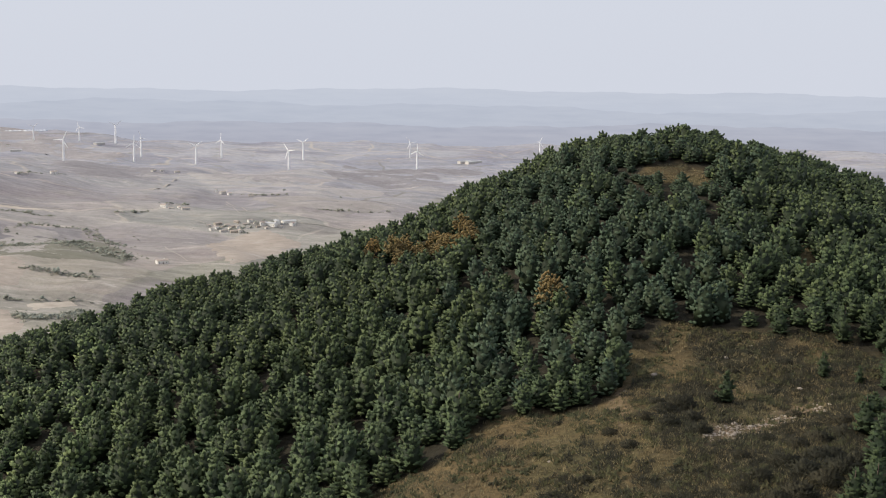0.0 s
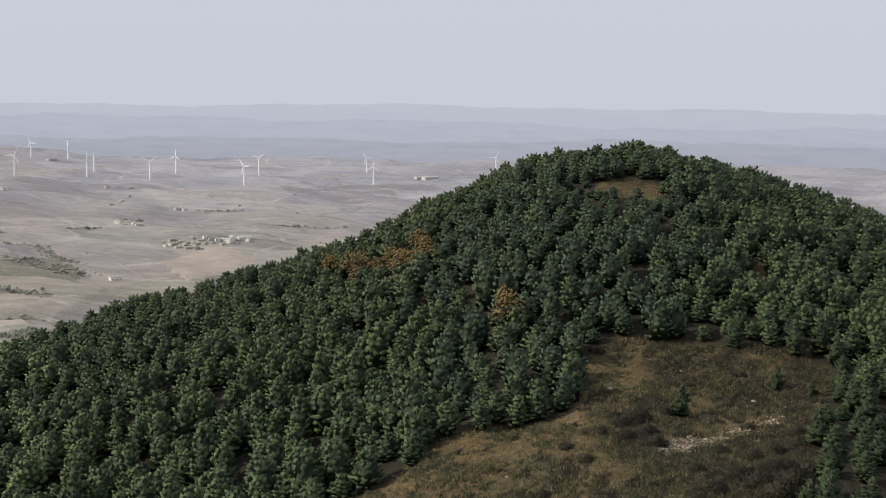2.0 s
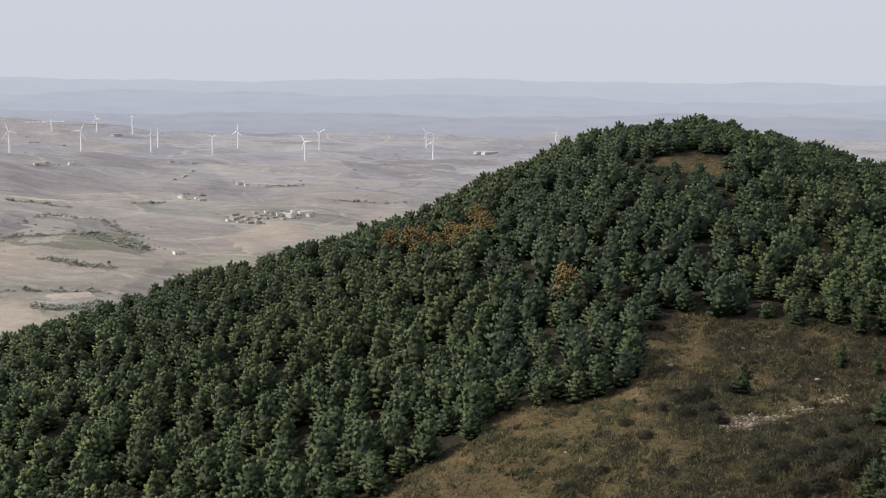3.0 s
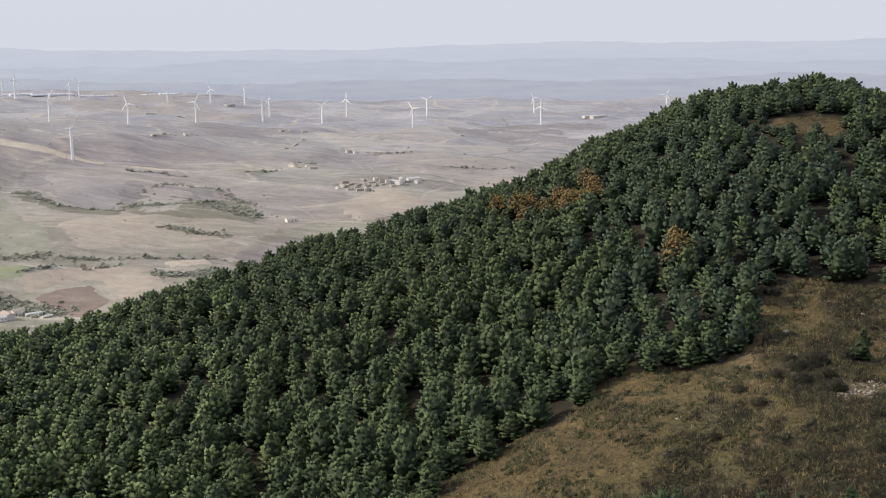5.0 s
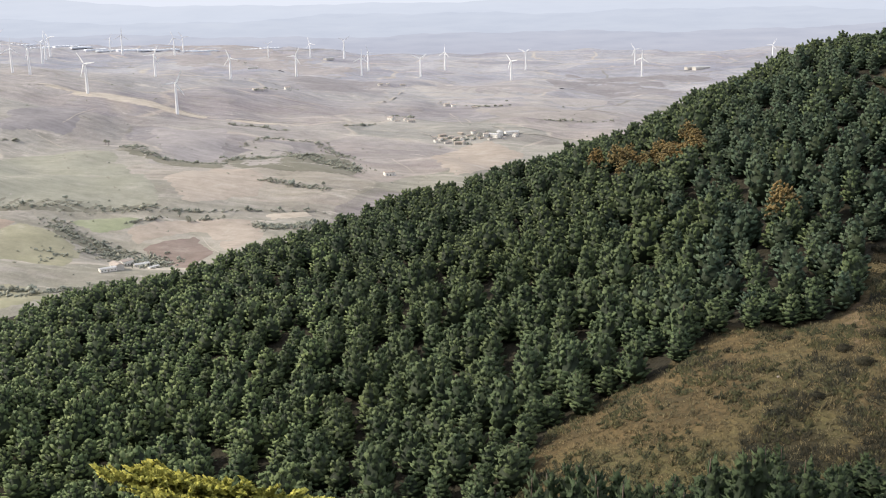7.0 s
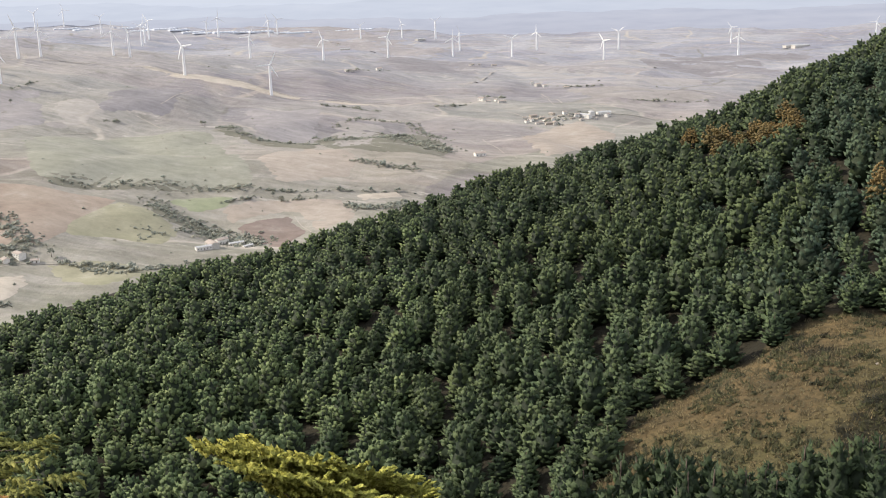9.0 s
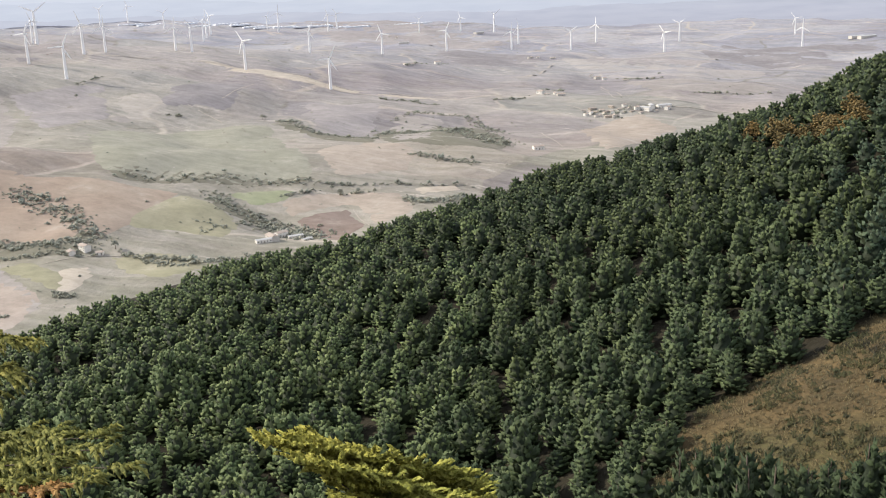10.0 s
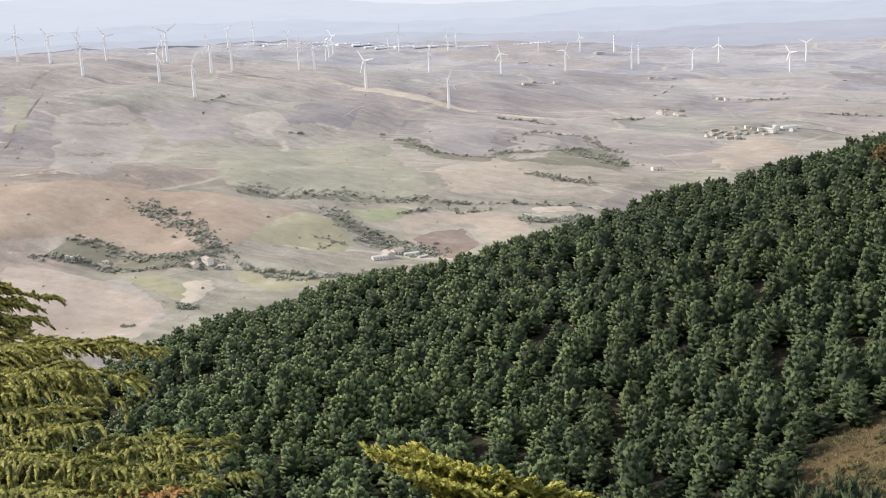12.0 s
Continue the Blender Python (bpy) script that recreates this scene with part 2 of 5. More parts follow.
def land_colour(k):
    """The valley's patchwork of dry fields, with haze painted in as a bluish tint far off."""
    pos = k.where()
    bend = k.add("ShaderNodeVectorMath")
    bend.operation = "MULTIPLY_ADD"
    nz = k.add("ShaderNodeTexNoise", Scale=0.004, Detail=3.0)
    k.link(pos, nz.inputs["Vector"])
    k.link(nz.outputs["Color"], bend.inputs[0])
    bend.inputs[1].default_value = (170, 170, 0)
    k.link(pos, bend.inputs[2])
    flat = k.add("ShaderNodeMapping")
    flat.inputs["Scale"].default_value = (0.0036, 0.0030, 0.0)
    flat.inputs["Rotation"].default_value = (0, 0, 0.5)
    k.link(bend.outputs[0], flat.inputs["Vector"])
    vor = k.add("ShaderNodeTexVoronoi", Scale=1.0)
    k.link(flat.outputs[0], vor.inputs["Vector"])
    sep = k.add("ShaderNodeSeparateColor")
    k.link(vor.outputs["Color"], sep.inputs[0])
    fields = k.ramp(sep.outputs[0], (0.0, (0.288, 0.236, 0.215)), (0.2, (0.336, 0.284, 0.248)), (0.38, (0.268, 0.259, 0.212)),
                    (0.55, (0.376, 0.325, 0.282)), (0.7, (0.249, 0.222, 0.226)), (0.85, (0.30, 0.282, 0.238)), (1.0, (0.345, 0.284, 0.248)))
    # haze painted into the base colour: bluish fields that take over with distance
    haze_tint = k.ramp(sep.outputs[0], (0.0, (0.31, 0.318, 0.375)), (0.35, (0.37, 0.368, 0.415)), (0.6, (0.285, 0.295, 0.36)), (0.8, (0.40, 0.395, 0.43)), (1.0, (0.33, 0.342, 0.405)))
    haze_wobble = k.noise(0.0016, 3.0)
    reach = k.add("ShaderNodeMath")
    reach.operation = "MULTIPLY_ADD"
    k.link(haze_wobble, reach.inputs[0])
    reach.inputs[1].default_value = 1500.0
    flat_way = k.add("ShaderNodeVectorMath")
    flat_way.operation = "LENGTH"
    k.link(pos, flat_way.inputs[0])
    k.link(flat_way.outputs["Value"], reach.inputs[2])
    fields = k.mix(k.map(reach.outputs[0], 2100, 4000), fields, haze_tint)
    soil = k.noise(0.012, 7.0, 0.66)
    c = k.mix(k.map(soil, 0.38, 0.64, 0.0, 0.6), fields, k.mix(1.0, fields, (0.66, 0.68, 0.70), "MULTIPLY"))
    pale = k.noise(0.006, 7.0, 0.7)
    c = k.mix(k.map(pale, 0.52, 0.72, 0.0, 0.55), c, (0.50, 0.455, 0.405))
    weeds = k.noise(0.03, 7.0, 0.75)
    c = k.mix(k.map(weeds, 0.55, 0.68, 0.0, 0.6), c, (0.21, 0.205, 0.165))
    # worn lanes and weedy verges along the field boundaries
    verge = k.add("ShaderNodeTexVoronoi", Scale=1.0)
    verge.feature = "DISTANCE_TO_EDGE"
    k.link(flat.outputs[0], verge.inputs["Vector"])
    side = k.noise(0.0035, 2.0)
    lane = k.map(verge.outputs["Distance"], 0.006, 0.022, 1.0, 0.0)
    c = k.mix(k.mix(1.0, lane, k.map(side, 0.48, 0.56, 0.0, 0.75), "MULTIPLY"), c, (0.47, 0.42, 0.37))
    c = k.mix(k.mix(1.0, lane, k.map(side, 0.46, 0.40, 0.0, 0.6), "MULTIPLY"), c, (0.19, 0.18, 0.145))
    streak = k.noise(0.008, 5.0, 0.7, None, (0.35, 2.2, 1.0, -12))
    c = k.mix(k.map(streak, 0.54, 0.66, 0.0, 0.5), c, k.mix(1.0, c, (0.74, 0.75, 0.8), "MULTIPLY"))
    c = k.mix(k.map(streak, 0.44, 0.34, 0.0, 0.4), c, (0.47, 0.43, 0.395))
    furrow = k.noise(0.02, 3.0, 0.5, None, (0.35, 3.2, 1.0, 24))
    c = k.mix(k.map(furrow, 0.45, 0.6, 0.0, 0.25), c, (0.46, 0.425, 0.40))
    mottle = k.noise(0.045, 9.0, 0.82, None, (1.0, 1.6, 1.0, 40))
    c = k.mix(k.map(mottle, 0.4, 0.62, 0.0, 0.8), c, k.mix(1.0, c, (0.70, 0.70, 0.68), "MULTIPLY"))
    # broad swells of darker clay and of pale washed-out soil
    swell = k.noise(0.0034, 5.0, 0.6, None, (0.7, 1.5, 1.0, 28))
    c = k.mix(k.map(swell, 0.5, 0.6, 0.0, 0.7), c, k.mix(1.0, c, (0.80, 0.77, 0.80), "MULTIPLY"))
    c = k.mix(k.map(swell, 0.44, 0.36, 0.0, 0.5), c, k.mix(1.0, c, (1.16, 1.14, 1.12), "MULTIPLY"))
    wash = k.noise(0.016, 6.0, 0.75, None, (0.6, 1.8, 1.0, -20))
    c = k.mix(k.map(wash, 0.6, 0.66, 0.0, 0.5), c, (0.52, 0.475, 0.43))
    return c, soil, pos


def field(name, a, b, turn=0.0, rows=0.25, weed=0.4, cover=0.95):
    """Farmland between two soil shades, with drill rows and weedy patches, thinning out into the land around."""
    k = Nodes(name, 0.95)
    n = k.noise(0.011, 6.0, 0.6)
    c = k.mix(k.map(n, 0.36, 0.64), a, b)
    line = k.noise(0.05, 2.0, 0.5, None, (0.12, 2.4, 1.0, turn))
    c = k.mix(k.map(line, 0.42, 0.6, 0.0, rows), c, k.mix(1.0, c, (0.72, 0.72, 0.7), "MULTIPLY"))
    w = k.noise(0.06, 6.0, 0.72)
    c = k.mix(k.map(w, 0.56, 0.74, 0.0, weed), c, (0.17, 0.165, 0.12))
    pale = k.noise(0.022, 5.0, 0.7)
    c = k.mix(k.map(pale, 0.58, 0.76, 0.0, 0.4), c, (0.52, 0.48, 0.44))
    mottle = k.noise(0.045, 9.0, 0.82, None, (1.0, 1.6, 1.0, turn + 20))
    c = k.mix(k.map(mottle, 0.4, 0.62, 0.0, 0.8), c, k.mix(1.0, c, (0.71, 0.71, 0.70), "MULTIPLY"))
    body = k.add("ShaderNodeAttribute")
    body.attribute_name = "body"
    edge = k.add("ShaderNodeMath")
    edge.operation = "MULTIPLY_ADD"
    k.link(k.noise(0.07, 7.0, 0.72), edge.inputs[0])
    edge.inputs[1].default_value = 1.0
    k.link(body.outputs["Fac"], edge.inputs[2])
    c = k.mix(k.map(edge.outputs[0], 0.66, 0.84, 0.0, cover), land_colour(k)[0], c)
    return k.done(c, w, 0.6, 0.4)


BARK = bark()
ROCK = plain("limestone", (0.36, 0.31, 0.26), (0.22, 0.19, 0.16), 0.9, 2.0)
LIME = plain("limewash", (0.82, 0.80, 0.76), (0.70, 0.67, 0.62), 0.85, 0.5)
CREAM = plain("cream plaster", (0.62, 0.59, 0.55), (0.52, 0.49, 0.45), 0.85, 0.5)
STONE = plain("rubble stone", (0.46, 0.41, 0.35), (0.34, 0.30, 0.26), 0.9, 1.2)
TILES = plain("roof tiles", (0.36, 0.30, 0.265), (0.45, 0.39, 0.345), 0.85, 0.9)
TIN = plain("tin roofing", (0.50, 0.50, 0.51), (0.40, 0.40, 0.41), 0.6, 0.4)
PANES = plain("whitened glasshouse panes", (0.76, 0.79, 0.85), (0.68, 0.71, 0.77), 0.5, 0.2)
TURBINE = plain("turbine paint", (0.90, 0.90, 0.90), (0.85, 0.85, 0.86), 0.4, 0.2)
DARK_GLASS = plain("dark panes", (0.03, 0.035, 0.04), (0.06, 0.06, 0.065), 0.15, 1.0)
FIELD_MATS = {
    "red_brown": field("red brown soil", (0.325, 0.254, 0.208), (0.375, 0.308, 0.255), 10, 0.15, 0.12),
    "olive": field("olive pasture", (0.28, 0.272, 0.185), (0.335, 0.315, 0.23), 30, 0.15, 0.5),
    "green": field("sown green", (0.27, 0.295, 0.19), (0.31, 0.325, 0.23), 15, 0.2, 0.1),
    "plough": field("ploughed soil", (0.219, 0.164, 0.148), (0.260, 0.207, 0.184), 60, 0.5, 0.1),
    "tan": field("tan stubble", (0.36, 0.305, 0.262), (0.41, 0.355, 0.31), 35, 0.25, 0.3),
    "straw": field("mown straw", (0.48, 0.42, 0.355), (0.53, 0.475, 0.41), 5, 0.2, 0.2),
    "grey_green": field("sprouting field", (0.28, 0.28, 0.228), (0.325, 0.318, 0.268), 70, 0.3, 0.35),
    "pale": field("pale soil", (0.36, 0.30, 0.265), (0.40, 0.345, 0.31), 40, 0.2, 0.2),
    "stubble": field("grey stubble", (0.317, 0.289, 0.277), (0.366, 0.338, 0.323), 80, 0.35, 0.35),
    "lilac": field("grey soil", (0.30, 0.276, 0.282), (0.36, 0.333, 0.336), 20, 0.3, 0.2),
    "lilac_dark": field("dark grey soil", (0.24, 0.223, 0.238), (0.288, 0.27, 0.282), 55, 0.4, 0.2),
    "bare": field("eroded soil", (0.40, 0.37, 0.35), (0.445, 0.405, 0.38), 25, 0.15, 0.6, 0.6),
    "scrubland": field("scrubby ground", (0.15, 0.148, 0.115), (0.20, 0.19, 0.15), 10, 0.1, 0.5, 0.9),
    "furrow": field("dark wheel ruts", (0.20, 0.19, 0.15), (0.24, 0.225, 0.18), 0, 0.1, 0.3, 0.8),
    "track": field("dusty track", (0.40, 0.36, 0.32), (0.46, 0.42, 0.375), 0, 0.1, 0.3, 0.8),
}

# ---- ground ----
def field_ground():
    """Dry autumn farmland over the valley, rough grass and litter on the spur."""
    k = Nodes("ground", 0.95)
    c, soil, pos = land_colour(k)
    # heath on the spur
    dry = k.noise(0.09, 6.0, 0.65)
    tuft = k.noise(1.1, 4.0, 0.7)
    g = k.ramp(dry, (0.3, (0.05, 0.037, 0.018)), (0.46, (0.108, 0.077, 0.037)), (0.6, (0.16, 0.112, 0.053)), (0.75, (0.088, 0.074, 0.034)))
    green = k.noise(0.045, 4.0, 0.6)
    g = k.mix(k.map(green, 0.46, 0.6, 0.0, 0.6), g, (0.068, 0.074, 0.03))
    g = k.mix(k.map(tuft, 0.42, 0.68, 0.0, 0.75), g, (0.045, 0.038, 0.02))
    dist = k.add("ShaderNodeVectorMath")
    dist.operation = "LENGTH"
    xy = k.add("ShaderNodeVectorMath")
    xy.operation = "MULTIPLY"
    xy.inputs[1].default_value = (1, 1, 0)
    k.link(pos, xy.inputs[0])
    k.link(xy.outputs[0], dist.inputs[0])
    litter = k.add("ShaderNodeAttribute")
    litter.attribute_name = "litter"
    # needle litter, darkened further to deepen the shade between the trees
    g = k.mix(litter.outputs["Fac"], g, k.ramp(tuft, (0.3, (0.013, 0.012, 0.008)), (0.7, (0.034, 0.029, 0.018))))
    heath = k.add("ShaderNodeAttribute")
    heath.attribute_name = "heath"
    # dark heath colour, spread to the right to paint in the shade there
    g = k.mix(heath.outputs["Fac"], g, k.ramp(dry, (0.3, (0.018, 0.017, 0.010)), (0.6, (0.038, 0.034, 0.018)), (0.75, (0.062, 0.05, 0.025))))
    worn = k.add("ShaderNodeAttribute")
    worn.attribute_name = "worn"
    crumb = k.noise(0.7, 5.0, 0.7)
    g = k.mix(k.mix(1.0, worn.outputs["Fac"], k.map(crumb, 0.36, 0.56), "MULTIPLY"), g, k.ramp(crumb, (0.35, (0.10, 0.066, 0.04)), (0.62, (0.20, 0.145, 0.10))))
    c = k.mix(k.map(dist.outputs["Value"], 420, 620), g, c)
    rise = k.add("ShaderNodeMath")
    rise.operation = "MULTIPLY_ADD"
    k.link(soil, rise.inputs[0])
    rise.inputs[1].default_value = 30.0
    k.link(tuft, rise.inputs[2])
    return k.done(c, rise.outputs[0], 0.3, 0.8)


def build_ground():
    az = np.concatenate([np.arange(-56, 34, 0.36), np.arange(34, 304, 3.0)])
    r = np.concatenate([[1.0, 2.0, 3.0], 4.0 * 1.021 ** np.arange(0, 343)])
    r = r[r < 4930]
    A, Rr = np.meshgrid(np.radians(az), r)
    x, y = Rr * np.sin(A), Rr * np.cos(A)
    v = np.stack([x, y, ground_z(x, y)], -1).reshape(-1, 3)
    n, m = len(az), len(r)
    i, j = np.meshgrid(np.arange(m - 1), np.arange(n), indexing="ij")
    a, b = i * n + j, i * n + (j + 1) % n
    q = np.stack([a, b, b + n, a + n], -1).reshape(-1, 4)
    me = bpy.data.meshes.new("ground")
    v = np.vstack([v, [[0, 0, float(ground_z(0.0, 0.0))]]])
    tri = [(len(v) - 1, (c + 1) % n, c) for c in range(n)]
    me.from_pydata(v.tolist(), [], q.tolist() + tri)
    me.update()
    me.polygons.foreach_set("use_smooth", [True] * len(me.polygons))
    px, py = v[:, 0], v[:, 1]
    open_land = inside(MEADOW, px, py) | inside(SUMMIT, px, py) | inside(BARE, px, py) | (np.hypot(px, py) < 60)
    me.attributes.new("litter", "FLOAT", "POINT").data.foreach_set("value", np.where(open_land, 0.0, 1.0))
    me.attributes.new("heath", "FLOAT", "POINT").data.foreach_set("value", heath_shade_share(px, py))
    me.attributes.new("worn", "FLOAT", "POINT").data.foreach_set("value", worn_share(px, py) * inside(MEADOW, px, py))
    me.materials.append(field_ground())
    return tagged(new("ground", me), "dry autumn hillside and patchwork farmland of a wide valley", "ground", kind="structure")


build_ground()


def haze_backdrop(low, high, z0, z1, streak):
    """A far range, its haze painted into a glowing colour: paler towards its misty foot or its crest, with faint
    drawn-out fields.
    """
    k = Nodes("far hills with glowing haze", 1.0)
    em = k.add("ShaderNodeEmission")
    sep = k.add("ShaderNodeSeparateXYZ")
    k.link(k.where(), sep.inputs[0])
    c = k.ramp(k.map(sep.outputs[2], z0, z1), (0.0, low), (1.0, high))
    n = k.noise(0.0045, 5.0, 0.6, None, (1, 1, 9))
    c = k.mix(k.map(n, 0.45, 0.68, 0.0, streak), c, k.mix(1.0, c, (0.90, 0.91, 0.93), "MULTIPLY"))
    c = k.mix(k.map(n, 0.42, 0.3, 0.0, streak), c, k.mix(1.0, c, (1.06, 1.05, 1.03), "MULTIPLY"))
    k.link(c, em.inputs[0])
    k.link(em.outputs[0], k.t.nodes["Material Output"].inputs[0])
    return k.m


def build_backdrop():
    deg = np.arange(0, 360, 0.25)
    az = np.radians(deg)
    left = ease((340 - deg) / 22) * (deg > 250)
    swell = lambda p, q: 8 * np.sin(az * 7 + p) + 6 * np.sin(az * 19 + q) + 3.5 * np.sin(az * 47 + p) + 1.8 * np.sin(az * 121 + q) + 1.2 * np.sin(az * 283)
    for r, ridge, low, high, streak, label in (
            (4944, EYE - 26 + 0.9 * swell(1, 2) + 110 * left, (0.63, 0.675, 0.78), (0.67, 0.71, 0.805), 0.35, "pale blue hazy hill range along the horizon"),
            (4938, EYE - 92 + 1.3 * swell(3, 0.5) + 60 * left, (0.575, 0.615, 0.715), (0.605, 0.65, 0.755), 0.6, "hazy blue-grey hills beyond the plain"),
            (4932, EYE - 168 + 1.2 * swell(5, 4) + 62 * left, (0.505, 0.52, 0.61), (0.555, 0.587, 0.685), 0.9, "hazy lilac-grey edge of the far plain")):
        v = np.concatenate([np.stack([r * np.sin(az), r * np.cos(az), -160 + (ridge + 160) * f], -1) for f in (0.0, 0.5, 1.0)])
        n = len(az)
        faces = [(k * n + j, k * n + (j + 1) % n, (k + 1) * n + (j + 1) % n, (k + 1) * n + j) for k in range(2) for j in range(n)]
        me = bpy.data.meshes.new("backdrop")
        me.from_pydata(v.tolist(), [], faces)
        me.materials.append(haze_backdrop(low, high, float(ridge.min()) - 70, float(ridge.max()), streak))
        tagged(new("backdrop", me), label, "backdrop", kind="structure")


build_backdrop()

# ---- shared mesh builders ----
def mesh_of(name, v, f, mat, smooth=False, normals=None):
    """A mesh from vertices and faces (an array of triangles, or a list of polygons)."""
    me = bpy.data.meshes.new(name)
    v = np.asarray(v, float)
    if isinstance(f, np.ndarray):
        me.vertices.add(len(v))
        me.vertices.foreach_set("co", v.ravel())
        me.loops.add(f.size)
        me.loops.foreach_set("vertex_index", f.ravel())
        me.polygons.add(len(f))
        me.polygons.foreach_set("loop_start", np.arange(0, f.size, f.shape[1]))
        me.polygons.foreach_set("loop_total", np.full(len(f), f.shape[1]))
        me.update(calc_edges=True)
    else:
        me.from_pydata(v.tolist(), [], f)
    me.materials.append(mat)
    if smooth:
        me.polygons.foreach_set("use_smooth", [True] * len(me.polygons))
    me.update()
    if normals is not None:
        me.polygons.foreach_set("use_smooth", [True] * len(me.polygons))
        me.normals_split_custom_set_from_vertices(normals.tolist())
    return me


def part(name, me, parent, label=""):
    ob = new(name, me)
    ob.parent = parent
    return tagged(ob, label)


def joined(pieces):
    """One array each of vertices, triangles and, where there are, normals from many."""
    base, fs = 0, []
    for p in pieces:
        fs.append(p[1] + base)
        base += len(p[0])
    return [np.concatenate([p[0] for p in pieces]), np.concatenate(fs)] + [np.concatenate([p[k] for p in pieces]) for k in range(2, len(pieces[0]))]


def placed(shape, x, y, z, turn, g, tall=1.0):
    v, f = shape[:2]
    c, s = math.cos(turn), math.sin(turn)
    out = [np.stack([(v[:, 0] * c - v[:, 1] * s) * g + x, (v[:, 0] * s + v[:, 1] * c) * g + y, v[:, 2] * g * tall + z], -1), f]
    if len(shape) > 2:
        n = shape[2]
        out.append(np.stack([n[:, 0] * c - n[:, 1] * s, n[:, 0] * s + n[:, 1] * c, n[:, 2]], -1))
    return out + list(shape[3:])


def tuft_batch(p0, p1, wide, flat=0.8):
    """Four-sided leaf or needle tufts from p0 to p1: vertices and triangles."""
    n = len(p0)
    d = p1 - p0
    ln = np.linalg.norm(d, axis=1, keepdims=True)
    d = d / ln
    ref = np.where(np.abs(d[:, 2:3]) > 0.9, [[1.0, 0, 0]], [[0, 0, 1.0]])
    u = np.cross(d, ref)
    u /= np.linalg.norm(u, axis=1, keepdims=True)
    w = np.cross(d, u)
    mid = p0 + d * ln * 0.55
    wide = wide[:, None]
    v = np.stack([p0, mid + u * wide, mid + w * wide * flat, mid - u * wide, mid - w * wide * flat, p1], 1).reshape(-1, 3)
    base = np.array([[0, 2, 1], [0, 3, 2], [0, 4, 3], [0, 1, 4], [5, 1, 2], [5, 2, 3], [5, 3, 4], [5, 4, 1]])
    f = (np.arange(n)[:, None, None] * 6 + base[None]).reshape(-1, 3)
    return v, f


# ---- forest ----
TALL = 7.6


def spike_batch(base, d, ln, wide, out, soft, sides=4):
    """Needle plumes as open pyramids; soft: how far their normals follow the crown's own surface (out)."""
    n = len(base)
    ref = np.where(np.abs(d[:, 2:3]) > 0.9, [[1.0, 0, 0]], [[0, 0, 1.0]])
    u = np.cross(d, ref)
    u /= np.linalg.norm(u, axis=1, keepdims=True)
    w = np.cross(d, u)
    ring, nr = [], []
    for k in range(sides):
        a = 2 * math.pi * k / sides
        e = u * math.cos(a) + w * math.sin(a)
        ring.append(base + e * wide[:, None])
        nr.append(e * (1 - soft) + out * soft)
    v = np.stack(ring + [base + d * ln[:, None]], 1).reshape(-1, 3)
    nn = np.stack(nr + [d * 0.5 * (1 - soft) + out * soft], 1).reshape(-1, 3)
    nn /= np.linalg.norm(nn, axis=1, keepdims=True) + 1e-9
    f = np.array([[k, (k + 1) % sides, sides] for k in range(sides)])
    f = (np.arange(n)[:, None, None] * (sides + 1) + f[None]).reshape(-1, 3)
    return v, f, nn


def plume_batch(base, d, ln, wide, flat, out, soft, r, sides=5):
    """Needle plumes of a bough: flattened spindles that swell from a thin foot and end in a blunt, upturned tip."""
    n = len(base)
    ref = np.where(np.abs(d[:, 2:3]) > 0.97, [[1.0, 0, 0]], [[0, 0, 1.0]])
    u = np.cross(d, ref)
    u /= np.linalg.norm(u, axis=1, keepdims=True)
    w = np.cross(d, u)
    ring, nr = [], []
    for t, fat, slope in ((0.08, 0.8, -0.35), (0.68, 0.95, 0.5)):
        at = base + d * (ln * t)[:, None]
        at[:, 2] += 0.2 * ln * t * t
        for k in range(sides):
            a = 2 * math.pi * k / sides + t * 2
            e = u * math.cos(a) + w * math.sin(a) * flat[:, None]
            ring.append(at + e * (wide * fat * r.uniform(0.7, 1.3, n))[:, None])
            q = u * math.cos(a) + w * math.sin(a) / flat[:, None] + d * slope
            nr.append(q / np.linalg.norm(q, axis=1, keepdims=True) * (1 - soft) + out * soft)
    tip = base + d * ln[:, None]
    tip[:, 2] += 0.2 * ln
    v = np.stack(ring + [tip], 1).reshape(-1, 3)
    nn = np.stack(nr + [d * (1 - soft) + out * soft], 1).reshape(-1, 3)
    nn /= np.linalg.norm(nn, axis=1, keepdims=True) + 1e-9
    f = []
    for k in range(sides):
        p, q = k, (k + 1) % sides
        f += [(p, q, q + sides), (p, q + sides, p + sides), (p + sides, q + sides, 2 * sides)]
    f = (np.arange(n)[:, None, None] * (2 * sides + 1) + np.array(f)[None]).reshape(-1, 3)
    return v, f, nn


